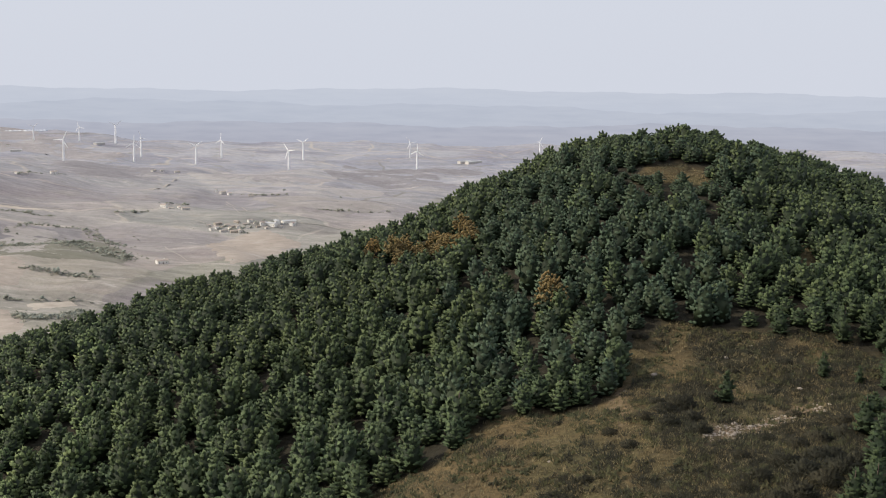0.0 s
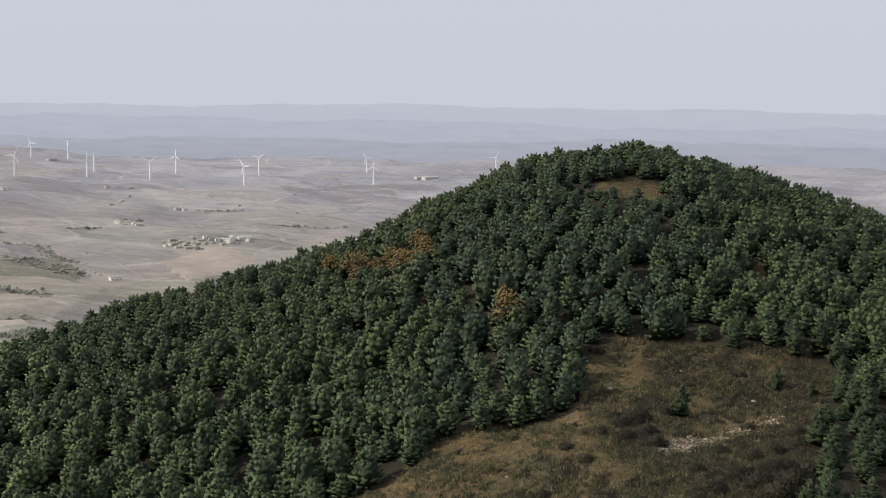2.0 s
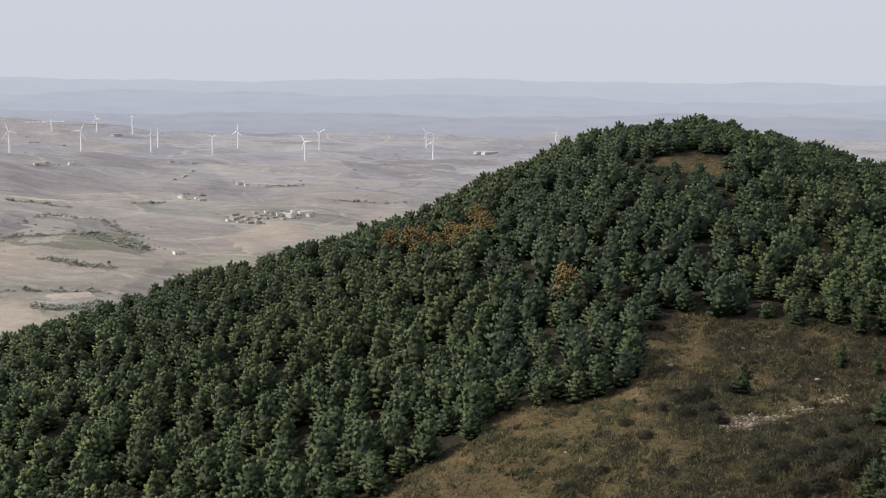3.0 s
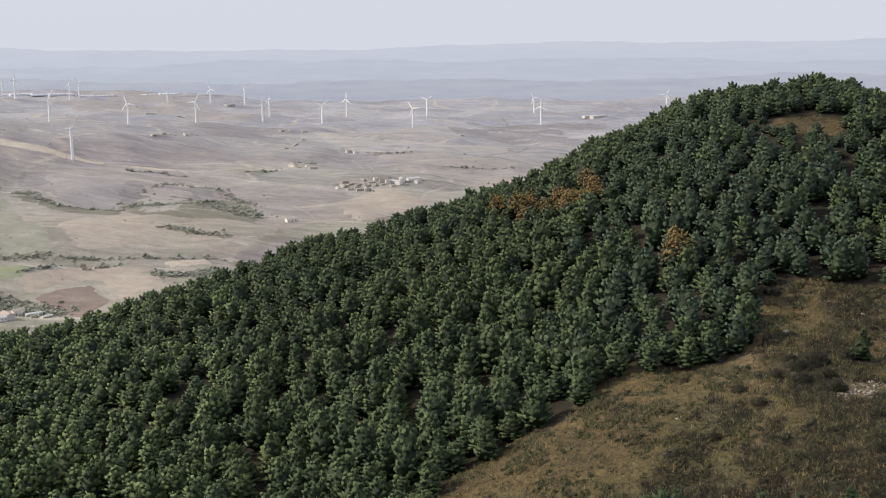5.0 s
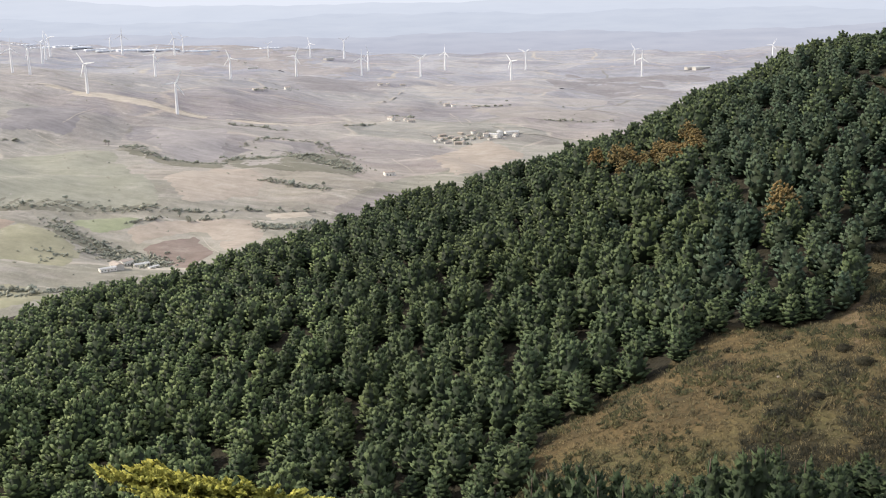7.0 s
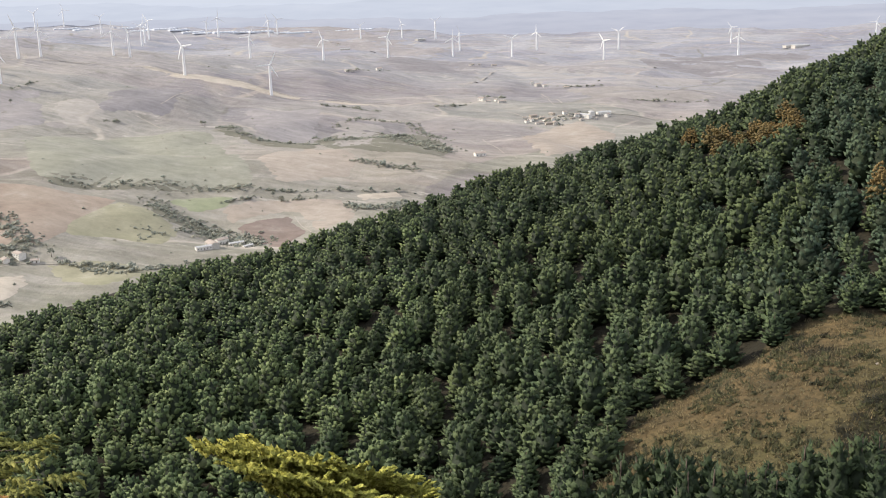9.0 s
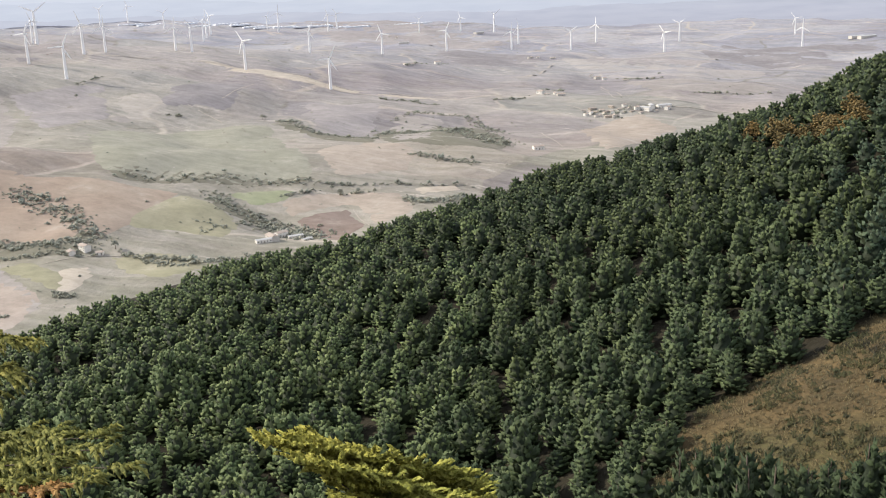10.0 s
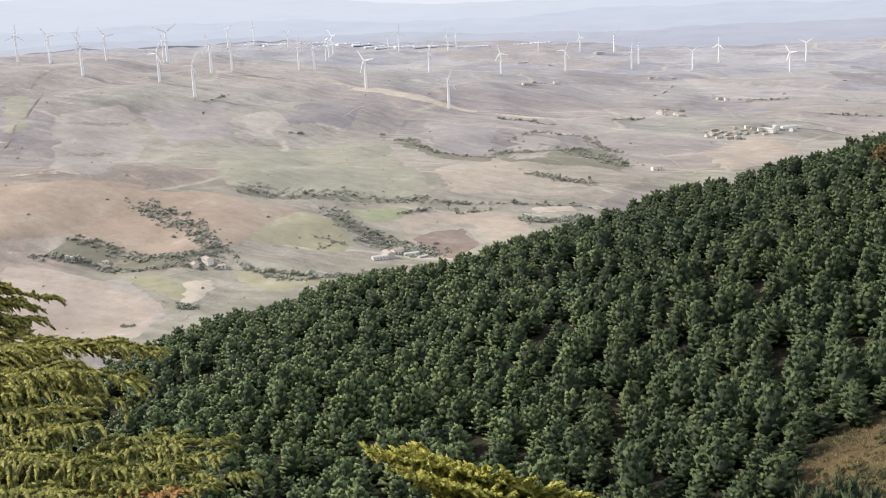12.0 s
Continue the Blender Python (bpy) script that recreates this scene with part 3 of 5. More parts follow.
def conifer(seed, radius, tiers, most, power=0.65, sides=5, fringe=0, soft=0.5):
    """A pine's crown: a dense core, tiers of boughs whose plumes turn up towards the top, and a fringe of needle tips."""
    r = np.random.RandomState(seed)
    lean = r.uniform(-0.06, 0.06, 2)
    ph = r.uniform(0, 6.3, 3)

    def reach(u, a):
        lobe = 1 + 0.17 * np.sin(2 * a + ph[0]) + 0.14 * np.sin(3 * a + ph[1] + 7 * u) + 0.12 * np.sin(a - 11 * u + ph[2])
        return radius * (1 - u) ** power * (0.75 + 0.25 * np.minimum(1, u / 0.22)) * lobe

    rings, n = 4, 6
    core, cf = [], []
    for i in range(rings):
        u = i / rings
        a = np.arange(n) * 2 * np.pi / n + 0.5 * i
        rr = reach(np.full(n, u), a) * 0.74
        z = TALL * (0.04 + 0.88 * u)
        core.append(np.stack([np.cos(a) * rr + lean[0] * z, np.sin(a) * rr + lean[1] * z, np.full(n, z)], -1))
    core = np.vstack(core + [np.array([[lean[0] * TALL, lean[1] * TALL, TALL * 0.9]])])
    for i in range(rings - 1):
        for k in range(n):
            p, q = i * n + k, i * n + (k + 1) % n
            cf += [(p, q, q + n), (p, q + n, p + n)]
    cf += [((rings - 1) * n + k, (rings - 1) * n + (k + 1) % n, rings * n) for k in range(n)]
    cn = core - [0, 0, TALL * 0.35]
    cn /= np.linalg.norm(cn, axis=1, keepdims=True)
    u, a, wide = [0.97], [0.0], [0.32]
    for i in range(tiers):
        ui = (i + 0.1) / tiers * 0.96
        m = max(3, int(round(most * (1 - ui) ** (0.8 * power))))
        u += list(ui + r.normal(0, 0.03, m))
        a += list(r.uniform(0, 6.3) + np.arange(m) * 2 * np.pi / m + r.normal(0, 0.22, m))
        wide += list(np.clip(r.uniform(0.55, 0.9, m) * np.pi * 0.8 * radius * (1 - ui) ** power / m, 0.24, 0.5))
    u, a, wide = np.clip(np.array(u), 0, 0.97), np.array(a), np.array(wide)
    m = len(u)
    rr = reach(u, a) * r.uniform(0.82, 1.14, m)
    z = TALL * (0.07 + 0.85 * u) + r.uniform(-0.14, 0.14, m)
    ln = (0.34 * rr + 0.5) * r.uniform(0.8, 1.25, m)
    way = np.stack([np.cos(a), np.sin(a), np.zeros(m)], -1)
    d = way * (1.0 - 0.6 * u ** 2)[:, None] + [0, 0, 1.0] * (0.16 + 0.95 * u ** 1.5 + r.normal(0, 0.1, m))[:, None]
    d /= np.linalg.norm(d, axis=1, keepdims=True)
    base = way * np.maximum(rr - ln * (1 - 0.45 * u), 0.05)[:, None] + np.stack([lean[0] * z, lean[1] * z, z], -1)
    base[0], d[0], ln[0] = [lean[0] * TALL, lean[1] * TALL, TALL * 0.84], [0.1, 0.05, 0.99], 0.8
    face = np.stack([np.cos(a), np.sin(a), 0.3 + 1.1 * u ** 2], -1)
    face /= np.linalg.norm(face, axis=1, keepdims=True)
    pieces = [(core, np.array(cf), cn), plume_batch(base, d, ln, wide, 0.55 + 0.4 * u, face, soft, r, sides)]
    if fringe:
        q = np.repeat(np.arange(m), fringe)
        off = r.normal(0, 1, (len(q), 3))
        off /= np.linalg.norm(off, axis=1, keepdims=True)
        c = base[q] + d[q] * (ln[q] * r.uniform(0.4, 0.95, len(q)))[:, None] + off * (wide[q] * 0.8)[:, None] * [1, 1, 0.6] + [0, 0, 0.1]
        g = off * 0.6 + d[q] * 0.9 + [0, 0, 0.4]
        g /= np.linalg.norm(g, axis=1, keepdims=True)
        t = r.uniform(0.35, 0.7, len(q))
        pieces.append(spike_batch(c, g, t, t * 0.26, face[q], 0.6, 3))
    made = joined(pieces)
    # core faces take the painted shade, plumes the needle colour
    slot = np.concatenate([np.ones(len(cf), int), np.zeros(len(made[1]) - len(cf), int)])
    return made + [slot]


def broadleaf(seed, radius, height, count, size=0.8):
    """A rounded, uneven crown of leaf clumps."""
    r = np.random.RandomState(seed)
    d = r.normal(0, 1, (count, 3))
    d /= np.linalg.norm(d, axis=1, keepdims=True)
    d[:, 2] = np.abs(d[:, 2]) * 1.1 - 0.25
    lobes = 1 + 0.25 * np.sin(3 * np.arctan2(d[:, 1], d[:, 0]) + r.uniform(0, 6)) * np.cos(2.5 * d[:, 2])
    c = d * (r.uniform(0.45, 0.95, count) * lobes)[:, None] * np.array([radius, radius, height * 0.55]) + [0, 0, height * 0.55]
    q = d + r.normal(0, 0.5, (count, 3)) + [0, 0, 0.3]
    q /= np.linalg.norm(q, axis=1, keepdims=True)
    ln = size * r.uniform(0.6, 1.2, count)
    return tuft_batch(c - q * ln[:, None] * 0.5, c + q * ln[:, None] * 0.5, ln * r.uniform(0.3, 0.45, count))


def stem(height, r0, r1, sides=7, bend=0.12, depth=0.8):
    """A tapered trunk with a flared foot, sunk a little into the ground."""
    rings = 6
    v, f = [], []
    for i in range(rings):
        t = i / (rings - 1)
        rad = r0 + (r1 - r0) * t + (0.45 * r0 if i == 0 else 0)
        for s in range(sides):
            a = 2 * math.pi * s / sides
            v.append((rad * math.cos(a) + bend * math.sin(3 * t), rad * math.sin(a) + bend * t * t, -depth + (height + depth) * t))
    for i in range(rings - 1):
        for s in range(sides):
            f.append((i * sides + s, i * sides + (s + 1) % sides, (i + 1) * sides + (s + 1) % sides, (i + 1) * sides + s))
    f.append(tuple((rings - 1) * sides + s for s in range(sides)))
    return v, f


def edge_gap(poly, x, y):
    """The distance to a polygon's outline."""
    best = np.full(np.shape(x), 1e9)
    for (x0, y0), (x1, y1) in zip(poly, poly[1:] + poly[:1]):
        t = np.clip(((x - x0) * (x1 - x0) + (y - y0) * (y1 - y0)) / ((x1 - x0) ** 2 + (y1 - y0) ** 2), 0, 1)
        best = np.minimum(best, np.hypot(x - x0 - t * (x1 - x0), y - y0 - t * (y1 - y0)))
    return best


def plant():
    """Where trees stand: a jittered planting over the spur, kept clear of the meadow."""
    r = np.random.RandomState(11)
    rows = []
    for step, d0, d1 in ((4.6, 0, 215), (3.9, 215, 400)):          # closer set on the upper slope
        gx, gy = np.meshgrid(np.arange(-420, 420, step), np.arange(-420, 420, step * 0.87))
        gx = gx + (np.arange(gx.shape[0])[:, None] % 2) * step / 2
        gx, gy = gx + r.uniform(-0.36, 0.36, gx.shape) * step, gy + r.uniform(-0.36, 0.36, gx.shape) * step
        x, y = (gx * 0.777 - gy * 0.629).ravel(), (gx * 0.629 + gy * 0.777).ravel()          # rows run aslant over the slope
        on = (np.hypot(x, y) >= d0) & (np.hypot(x, y) < d1)
        rows.append((x[on], y[on]))
    x, y = np.concatenate([q[0] for q in rows]), np.concatenate([q[1] for q in rows])
    d, az = np.hypot(x, y), np.degrees(np.arctan2(x, y))
    ok = (az > -53) & (az < 28) & (d > 103) & (d < ring_at(RING_R, az) + 13)
    for poly in (MEADOW, SUMMIT, BARE):
        ok &= ~inside(poly, x, y)
    ok &= r.rand(len(x)) > 0.055
    ok &= ~((d < 121) & (az > -9))
    x, y, d, az = x[ok], y[ok], d[ok], az[ok]
    pick0 = r.rand(len(x))
    tall = np.clip(r.normal(0.95, 0.25, len(x)), 0.5, 1.4)
    tall = tall * (1 + 0.13 * waves(x, y, 30, 17, 2)) * np.where(d > 215, 0.72, 0.84)
    tall = np.where(d > ring_at(RING_R, az) - 14, 0.5 + 0.2 * np.minimum(tall, 1.15), tall)
    tall = np.where((d > ring_at(RING_R, az) - 30) & (np.abs(az - 11.5) < 4.5), tall * 0.78, tall)
    tall = np.where((d > 234) & (d < 256) & (az > 9.2) & (az < 14.2), tall * 0.5, tall)
    tall = np.where((d > 262) & (az > 11.7) & (az < 14.6), 0.48 + 0.16 * pick0, tall)
    tall = np.where((d > ring_at(RING_R, az) - 12) & (az > -8) & (pick0 > 0.86), tall + 0.2, tall)          # a few taller tops along the crest
    rim = edge_gap(MEADOW, x, y)
    tall = np.where((az > 2) & (d > 150), tall * (0.86 + 0.14 * ease((rim - 4) / 22)), tall)
    tall = np.where((az > 20) & (d < 185), tall * 0.72, tall)
    # young trees fill the wood's inner edge round the heath
    m = 2000
    ya, yd = r.uniform(-9.5, 26, m), r.uniform(122, 232, m)
    yx, yy = yd * np.sin(np.radians(ya)), yd * np.cos(np.radians(ya))
    open_land = inside(MEADOW, yx, yy) | inside(BARE, yx, yy)
    fit = ~open_land & (edge_gap(MEADOW, yx, yy) < 24) & ((yd > 150) | (ya > 20.8) | ((ya < 3) & (yd > 128) & (edge_gap(MEADOW, yx, yy) < 9)))
    sx, sy = list(x), list(y)
    for i in np.where(fit)[0]:
        if np.min((np.array(sx) - yx[i]) ** 2 + (np.array(sy) - yy[i]) ** 2) > 2.9 ** 2:
            sx.append(yx[i])
            sy.append(yy[i])
    more = len(sx) - len(x)
    x, y = np.array(sx), np.array(sy)
    d, az = np.hypot(x, y), np.degrees(np.arctan2(x, y))
    tall = np.concatenate([tall, np.clip(r.normal(0.66, 0.12, more), 0.45, 0.95) + np.where(az[len(az) - more:] < 10.5, 0.14, 0.0)])
    # the close-set edge of the wood at the foot of the near slope
    m = 420
    fa, fd = r.uniform(-8.5, 24, m), 104 + 11 * r.rand(m) ** 0.8
    keep = []
    fx, fy = fd * np.sin(np.radians(fa)), fd * np.cos(np.radians(fa))
    for i in range(m):
        if all((fx[i] - fx[j]) ** 2 + (fy[i] - fy[j]) ** 2 > 2.1 ** 2 for j in keep):
            keep.append(i)
    fa, fd, fx, fy = fa[keep], fd[keep], fx[keep], fy[keep]
    top = EYE - fd * np.tan(np.radians(r.uniform(22.6, 25.3, len(fa)) + 0.25 * waves(fx, fy, 14, 23, 1)))
    ft = np.clip((top - ground_z(fx, fy)) / TALL, 0.5, 1.5)
    x, y, d, az, tall = [np.concatenate(q) for q in ((x, fx), (y, fy), (d, fd), (az, fa), (tall, ft))]
    return x, y, ground_z(x, y), d, az, tall, r.uniform(0, 2 * np.pi, len(x)), r.rand(len(x))


def conifer_mesh(name, shape, mat):
    me = mesh_of(name, shape[0], shape[1], mat, False, shape[2] if len(shape) > 2 else None)
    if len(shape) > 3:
        me.materials.append(SHADE_CORE)
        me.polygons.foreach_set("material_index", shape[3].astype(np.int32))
    return me


def build_forest():
    x, y, z, d, az, tall, turn, pick = plant()
    rank = d - np.where(edge_gap(MEADOW, x, y) < 5, 25, 0) - np.where((az > -50) & (az < 26), 12, 0) - np.where((az > 19.5) & (d < 190), 40, 0)
    order = np.argsort(rank)
    near = sorted(order[:300].tolist())
    rest = np.array(sorted(order[300:].tolist()))
    models = []
    for s in range(12):
        tree = new("pine_tree")
        tagged(tree, "slender blackish-green pine at the heath's edge, partly painted shade" if s > 8 else "dense pine on the outer slope, sun and haze painted into its green" if s > 5 else "dense dark green pine tree at the foot of the wood", "tree", "pines of the wood")
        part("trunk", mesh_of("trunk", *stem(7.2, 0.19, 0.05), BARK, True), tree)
        part("crown", conifer_mesh("crown", conifer(100 + s, (2.05 if s > 8 else 2.45) + 0.22 * (s % 3), 8, 10, 0.72 + 0.06 * (s % 3) if s > 8 else 0.46 + 0.1 * (s % 3), 5, 2), DARK_SHADED_PINE if s > 8 else SUN_HAZE_PINE if s > 5 else PINE), tree)
        models.append([tree, False])
    for i in near:
        # darker needles: painted shade far right, own dark green in the near row
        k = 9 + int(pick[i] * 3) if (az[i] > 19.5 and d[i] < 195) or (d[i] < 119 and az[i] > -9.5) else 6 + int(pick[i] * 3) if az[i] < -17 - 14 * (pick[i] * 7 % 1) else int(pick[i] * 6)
        g = tall[i]
        m = pose(x[i], y[i], z[i], 0, 0, math.degrees(turn[i])) @ Matrix.Diagonal((0.5 + 0.5 * g, 0.5 + 0.5 * g, g, 1))
        if models[k][1]:
            copy_thing(models[k][0], m).matrix_basis = m
        else:
            models[k][0].matrix_basis = m
            models[k][1] = True
    # the rest of the wood, by kind of tree and by painted sun and haze
    fall = np.zeros(len(x), bool)
    for a, q, w, n in ((-3.2, 258, 7, 0.6), (-1.0, 249, 10, 0.7), (1.2, 238, 7, 0.75), (5.8, 187, 3.4, 0.5)):
        px, py = polar(a, q)
        fall |= (np.hypot(x - px, (y - py) * 1.4) < w) & (pick < n)
    mixed = np.random.RandomState(5).rand(len(x))
    blue = (ease((az + 3) / 8) * ease((19 - az) / 7) * ease((282 - d) / 30) * ease((d - 150) / 25) * 0.85 > mixed) & ~fall
    # pines to the left take the colour lightened for sun and haze
    sun_hazed = (ease((-az - 14) / 17) > mixed) & ~fall & ~blue
    pines = [conifer(300 + s, 2.55 + 0.24 * (s % 3), 7, 10, 0.43 + 0.1 * (s % 3), 5, 1) for s in range(7)]
    far_pines = [conifer(330 + s, 2.6 + 0.24 * (s % 3), 5, 8, 0.3 + 0.08 * (s % 3), 4) for s in range(7)]
    cedars = [conifer(400 + s, 2.5 + 0.2 * (s % 3), 6, 9, 0.5, 4) for s in range(5)]
    leafy = [broadleaf(500 + s, 2.8, 8.4, 170, 0.85) for s in range(4)]
    for name, which, shapes, mat, label in (
            ("pine_wood", ~blue & ~fall & ~sun_hazed, pines, PINE, "dense green pine wood covering the hill"),
            ("hazed_pine_wood", sun_hazed, pines, SUN_HAZE_PINE, "pines on the spur's outer slope, lightened in colour for sun and haze"),
            ("cedar_wood", blue, cedars, CEDAR_BLUE, "blue-green cedars below the hill's summit"),
            ("autumn_trees", fall, leafy, AUTUMN, "small group of orange-brown broadleaved trees in autumn")):
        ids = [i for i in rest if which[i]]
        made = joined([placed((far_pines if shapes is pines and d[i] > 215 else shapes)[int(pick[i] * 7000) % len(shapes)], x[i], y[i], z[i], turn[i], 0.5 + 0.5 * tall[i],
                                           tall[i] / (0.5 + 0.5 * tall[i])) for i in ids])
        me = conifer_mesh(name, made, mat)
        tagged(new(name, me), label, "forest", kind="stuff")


build_forest()

# ---- the heath in the hollow ----
def heath_clumps():
    """Dry grass clumps and low heath over the open ground."""
    r = np.random.RandomState(21)
    for name, mat, count, size, label in (
            ("dry_grass", GRASS, 12000, 0.55, "tawny dry grass over the open hollow"),
            ("grass_tussocks", TUSSOCK, 4200, 0.66, "olive and brown grass tussocks over the open hollow"),
            ("heath_scrub", HEATH, 4200, 0.85, "dark brown heath and bramble scrub in the hollow, partly painted shade")):
        models = []
        for s in range(5):
            n, broad = (6, (0.05, 0.15)) if size < 0.6 else (12, (0.05, 0.15) if mat is HEATH else (0.16, 0.34))
            a, e = r.uniform(0, 6.3, n), r.uniform(0.4, 1.4, n)
            dd = np.stack([np.cos(a) * np.cos(e), np.sin(a) * np.cos(e), np.sin(e)], -1)
            o = np.concatenate([r.normal(0, 0.35, (n, 2)), np.full((n, 1), -0.12)], 1)
            models.append(spike_batch(o, dd, r.uniform(0.5, 1.15, n), r.uniform(*broad, n), np.tile([0, 0, 1.0], (n, 1)), 0.5, 3))
        az, d = r.uniform(-11, 27, count * 3), np.sqrt(r.uniform(108 ** 2, 192 ** 2, count * 3))
        x, y = d * np.sin(np.radians(az)), d * np.cos(np.radians(az))
        ok = inside(MEADOW, x, y)
        if size > 0.7:
            ok &= heath_shade_share(x, y) > r.uniform(0.1, 0.9, len(x))
        ok &= worn_share(x, y) < r.uniform(0.15, 1.6, len(x))
        if name == "grass_tussocks":
            ok &= waves(x, y, 13, 33, 2) > r.uniform(-0.4, 0.5, len(x))
        x, y = x[ok][:count], y[ok][:count]
        z = ground_z(x, y)
        me = conifer_mesh(name, joined([placed(models[i % 5], x[i], y[i], z[i], i * 1.7, size * r.uniform(0.6, 1.5), r.uniform(0.5, 1.1)) for i in range(len(x))]), mat)
        tagged(new(name, me), label, "scrub", kind="stuff")
    for poly, n in ((SUMMIT, 700), (BARE, 200)):
        cx, cy = np.mean([p[0] for p in poly]), np.mean([p[1] for p in poly])
        x, y = cx + r.uniform(-16, 16, n * 4), cy + r.uniform(-16, 16, n * 4)
        ok = inside(poly, x, y)
        x, y = x[ok][:n], y[ok][:n]
        z = ground_z(x, y)
        me = conifer_mesh("dry_grass", joined([placed(models[i % 5], x[i], y[i], z[i], i * 2.1, r.uniform(0.4, 0.8), 0.7) for i in range(len(x))]), GRASS)
        tagged(new("dry_grass", me), "tawny dry grass on a bare patch of the hill", "scrub", kind="stuff")


heath_clumps()


def bushes():
    r = np.random.RandomState(31)
    made = None
    for a, d, g in ((12.0, 153, 2.0), (12.8, 156, 2.4), (13.4, 151, 1.8), (14.3, 160, 1.7), (11.0, 149, 1.5), (17.2, 147, 1.6), (18.6, 158, 1.5),
                    (10.6, 180, 1.5), (19.8, 140, 1.9), (21.0, 150, 2.1), (16.0, 138, 1.5), (20.3, 133, 2.2), (8.0, 133, 1.1), (5.2, 141, 0.9),
                    (3.4, 149, 0.8), (6.4, 152, 0.9), (15.4, 172, 1.1), (18.0, 176, 1.2), (21.8, 139, 2.0), (22.4, 131, 2.4), (17.9, 128, 1.9),
                    (19.2, 136, 2.3), (20.4, 141, 2.0), (18.8, 144, 1.8), (21.0, 136, 2.5), (17.0, 133, 1.7), (19.8, 147, 2.1), (20.9, 155, 1.8), (18.2, 138, 2.2), (16.2, 130, 1.6), (19.0, 130, 2.4), (13.9, 146, 1.7), (12.2, 148, 1.9), (11.6, 156, 1.5), (9.2, 146, 1.3), (10.3, 141, 1.5)):
        x, y = polar(a, d)
        m = pose(x, y, float(ground_z(x, y)) - 0.1, 0, 0, r.uniform(0, 360)) @ Matrix.Scale(g, 4)
        if made is None:
            nb = 620
            q = r.normal(0, 1, (nb, 3))
            q /= np.linalg.norm(q, axis=1, keepdims=True)
            q[:, 2] = np.abs(q[:, 2])
            made = new("bramble_bush", conifer_mesh("bramble_bush", spike_batch(q * r.uniform(0.35, 0.95, (nb, 1)) * [1, 1, 0.62], q + r.normal(0, 0.4, q.shape), r.uniform(0.07, 0.2, nb),
                                                                                r.uniform(0.025, 0.06, nb), q, 0.6, 3), HEATH))
            tagged(made, "dark leafless bramble bush on the dry heath", "bush", "bushes on the heath")
            made.matrix_basis = m
        else:
            copy_thing(made, m).matrix_basis = m
    made = None
    for a, d, g in ((19.8, 172, 0.55), (15.1, 160, 0.68), (21.5, 170, 0.4), (9.4, 183, 0.45), (17.6, 185, 0.7), (20.6, 184, 0.85)):
        x, y = polar(a, d)
        m = pose(x, y, float(ground_z(x, y)), 0, 0, r.uniform(0, 360)) @ Matrix.Scale(g, 4)
        if made is None:
            made = new("young_pine")
            tagged(made, "small lone pine standing in the dry hollow", "tree", "young pines on the heath")
            part("trunk", mesh_of("trunk", *stem(7.2, 0.22, 0.05), BARK, True), made)
            part("crown", conifer_mesh("crown", conifer(140, 2.1, 8, 8, 0.8, 5, 3), DARK_SHADED_PINE), made)
            made.matrix_basis = m
        else:
            copy_thing(made, m).matrix_basis = m
    made = None
    for a, d, g in ((11.4, 168, 0.55), (15.0, 176, 0.4), (18.7, 168, 0.4), (16.2, 181, 0.35), (9.9, 161, 0.3), (13.1, 182, 0.35), (19.6, 151, 0.3), (6.0, 139, 0.25)):
        x, y = polar(a, d)
        if made is None:
            bm = bmesh.new()
            bmesh.ops.create_icosphere(bm, subdivisions=2, radius=1.0)
            for v in bm.verts:
                v.co *= 1 + 0.28 * noise.noise(v.co * 1.7)
                v.co.z *= 0.6
            me = bpy.data.meshes.new("boulder")
            bm.to_mesh(me)
            bm.free()
            me.materials.append(ROCK)
            made = new("boulder", me)
            tagged(made, "pale limestone boulder half sunk in dry grass", "rock", "boulders on the heath")
            made.matrix_basis = pose(x, y, float(ground_z(x, y)), 0, 0, 20) @ Matrix.Scale(g, 4)
        else:
            m = pose(x, y, float(ground_z(x, y)), 0, 0, r.uniform(0, 360)) @ Matrix.Scale(g, 4)
            copy_thing(made, m).matrix_basis = m


bushes()


def scree():
    """Pale stones scattered where the turf is worn away."""
    r = np.random.RandomState(77)
    shapes = []
    for s in range(4):
        bm = bmesh.new()
        bmesh.ops.create_icosphere(bm, subdivisions=1, radius=1.0)
        v = np.array([p.co[:] for p in bm.verts]) * (1 + r.uniform(-0.25, 0.25, (len(bm.verts), 1))) * [1, 0.8, 0.5]
        shapes.append((v, np.array([[p.index for p in q.verts] for q in bm.faces])))
        bm.free()
    n = 420
    u = r.uniform(0, 1.1, n)
    az, d = 14.2 + 5.4 * u + r.normal(0, 0.2, n), 145 + 16 * u + r.normal(0, 1.7, n)
    x, y = d * np.sin(np.radians(az)), d * np.cos(np.radians(az))
    z = ground_z(x, y)
    me = mesh_of("loose_stones", *joined([placed(shapes[i % 4], x[i], y[i], z[i], i * 1.3, np.exp(r.normal(-1.9, 0.5))) for i in range(n)]), ROCK)
    tagged(new("loose_stones", me), "loose pale stones on a worn strip of the hollow", "stones", kind="stuff")


scree()

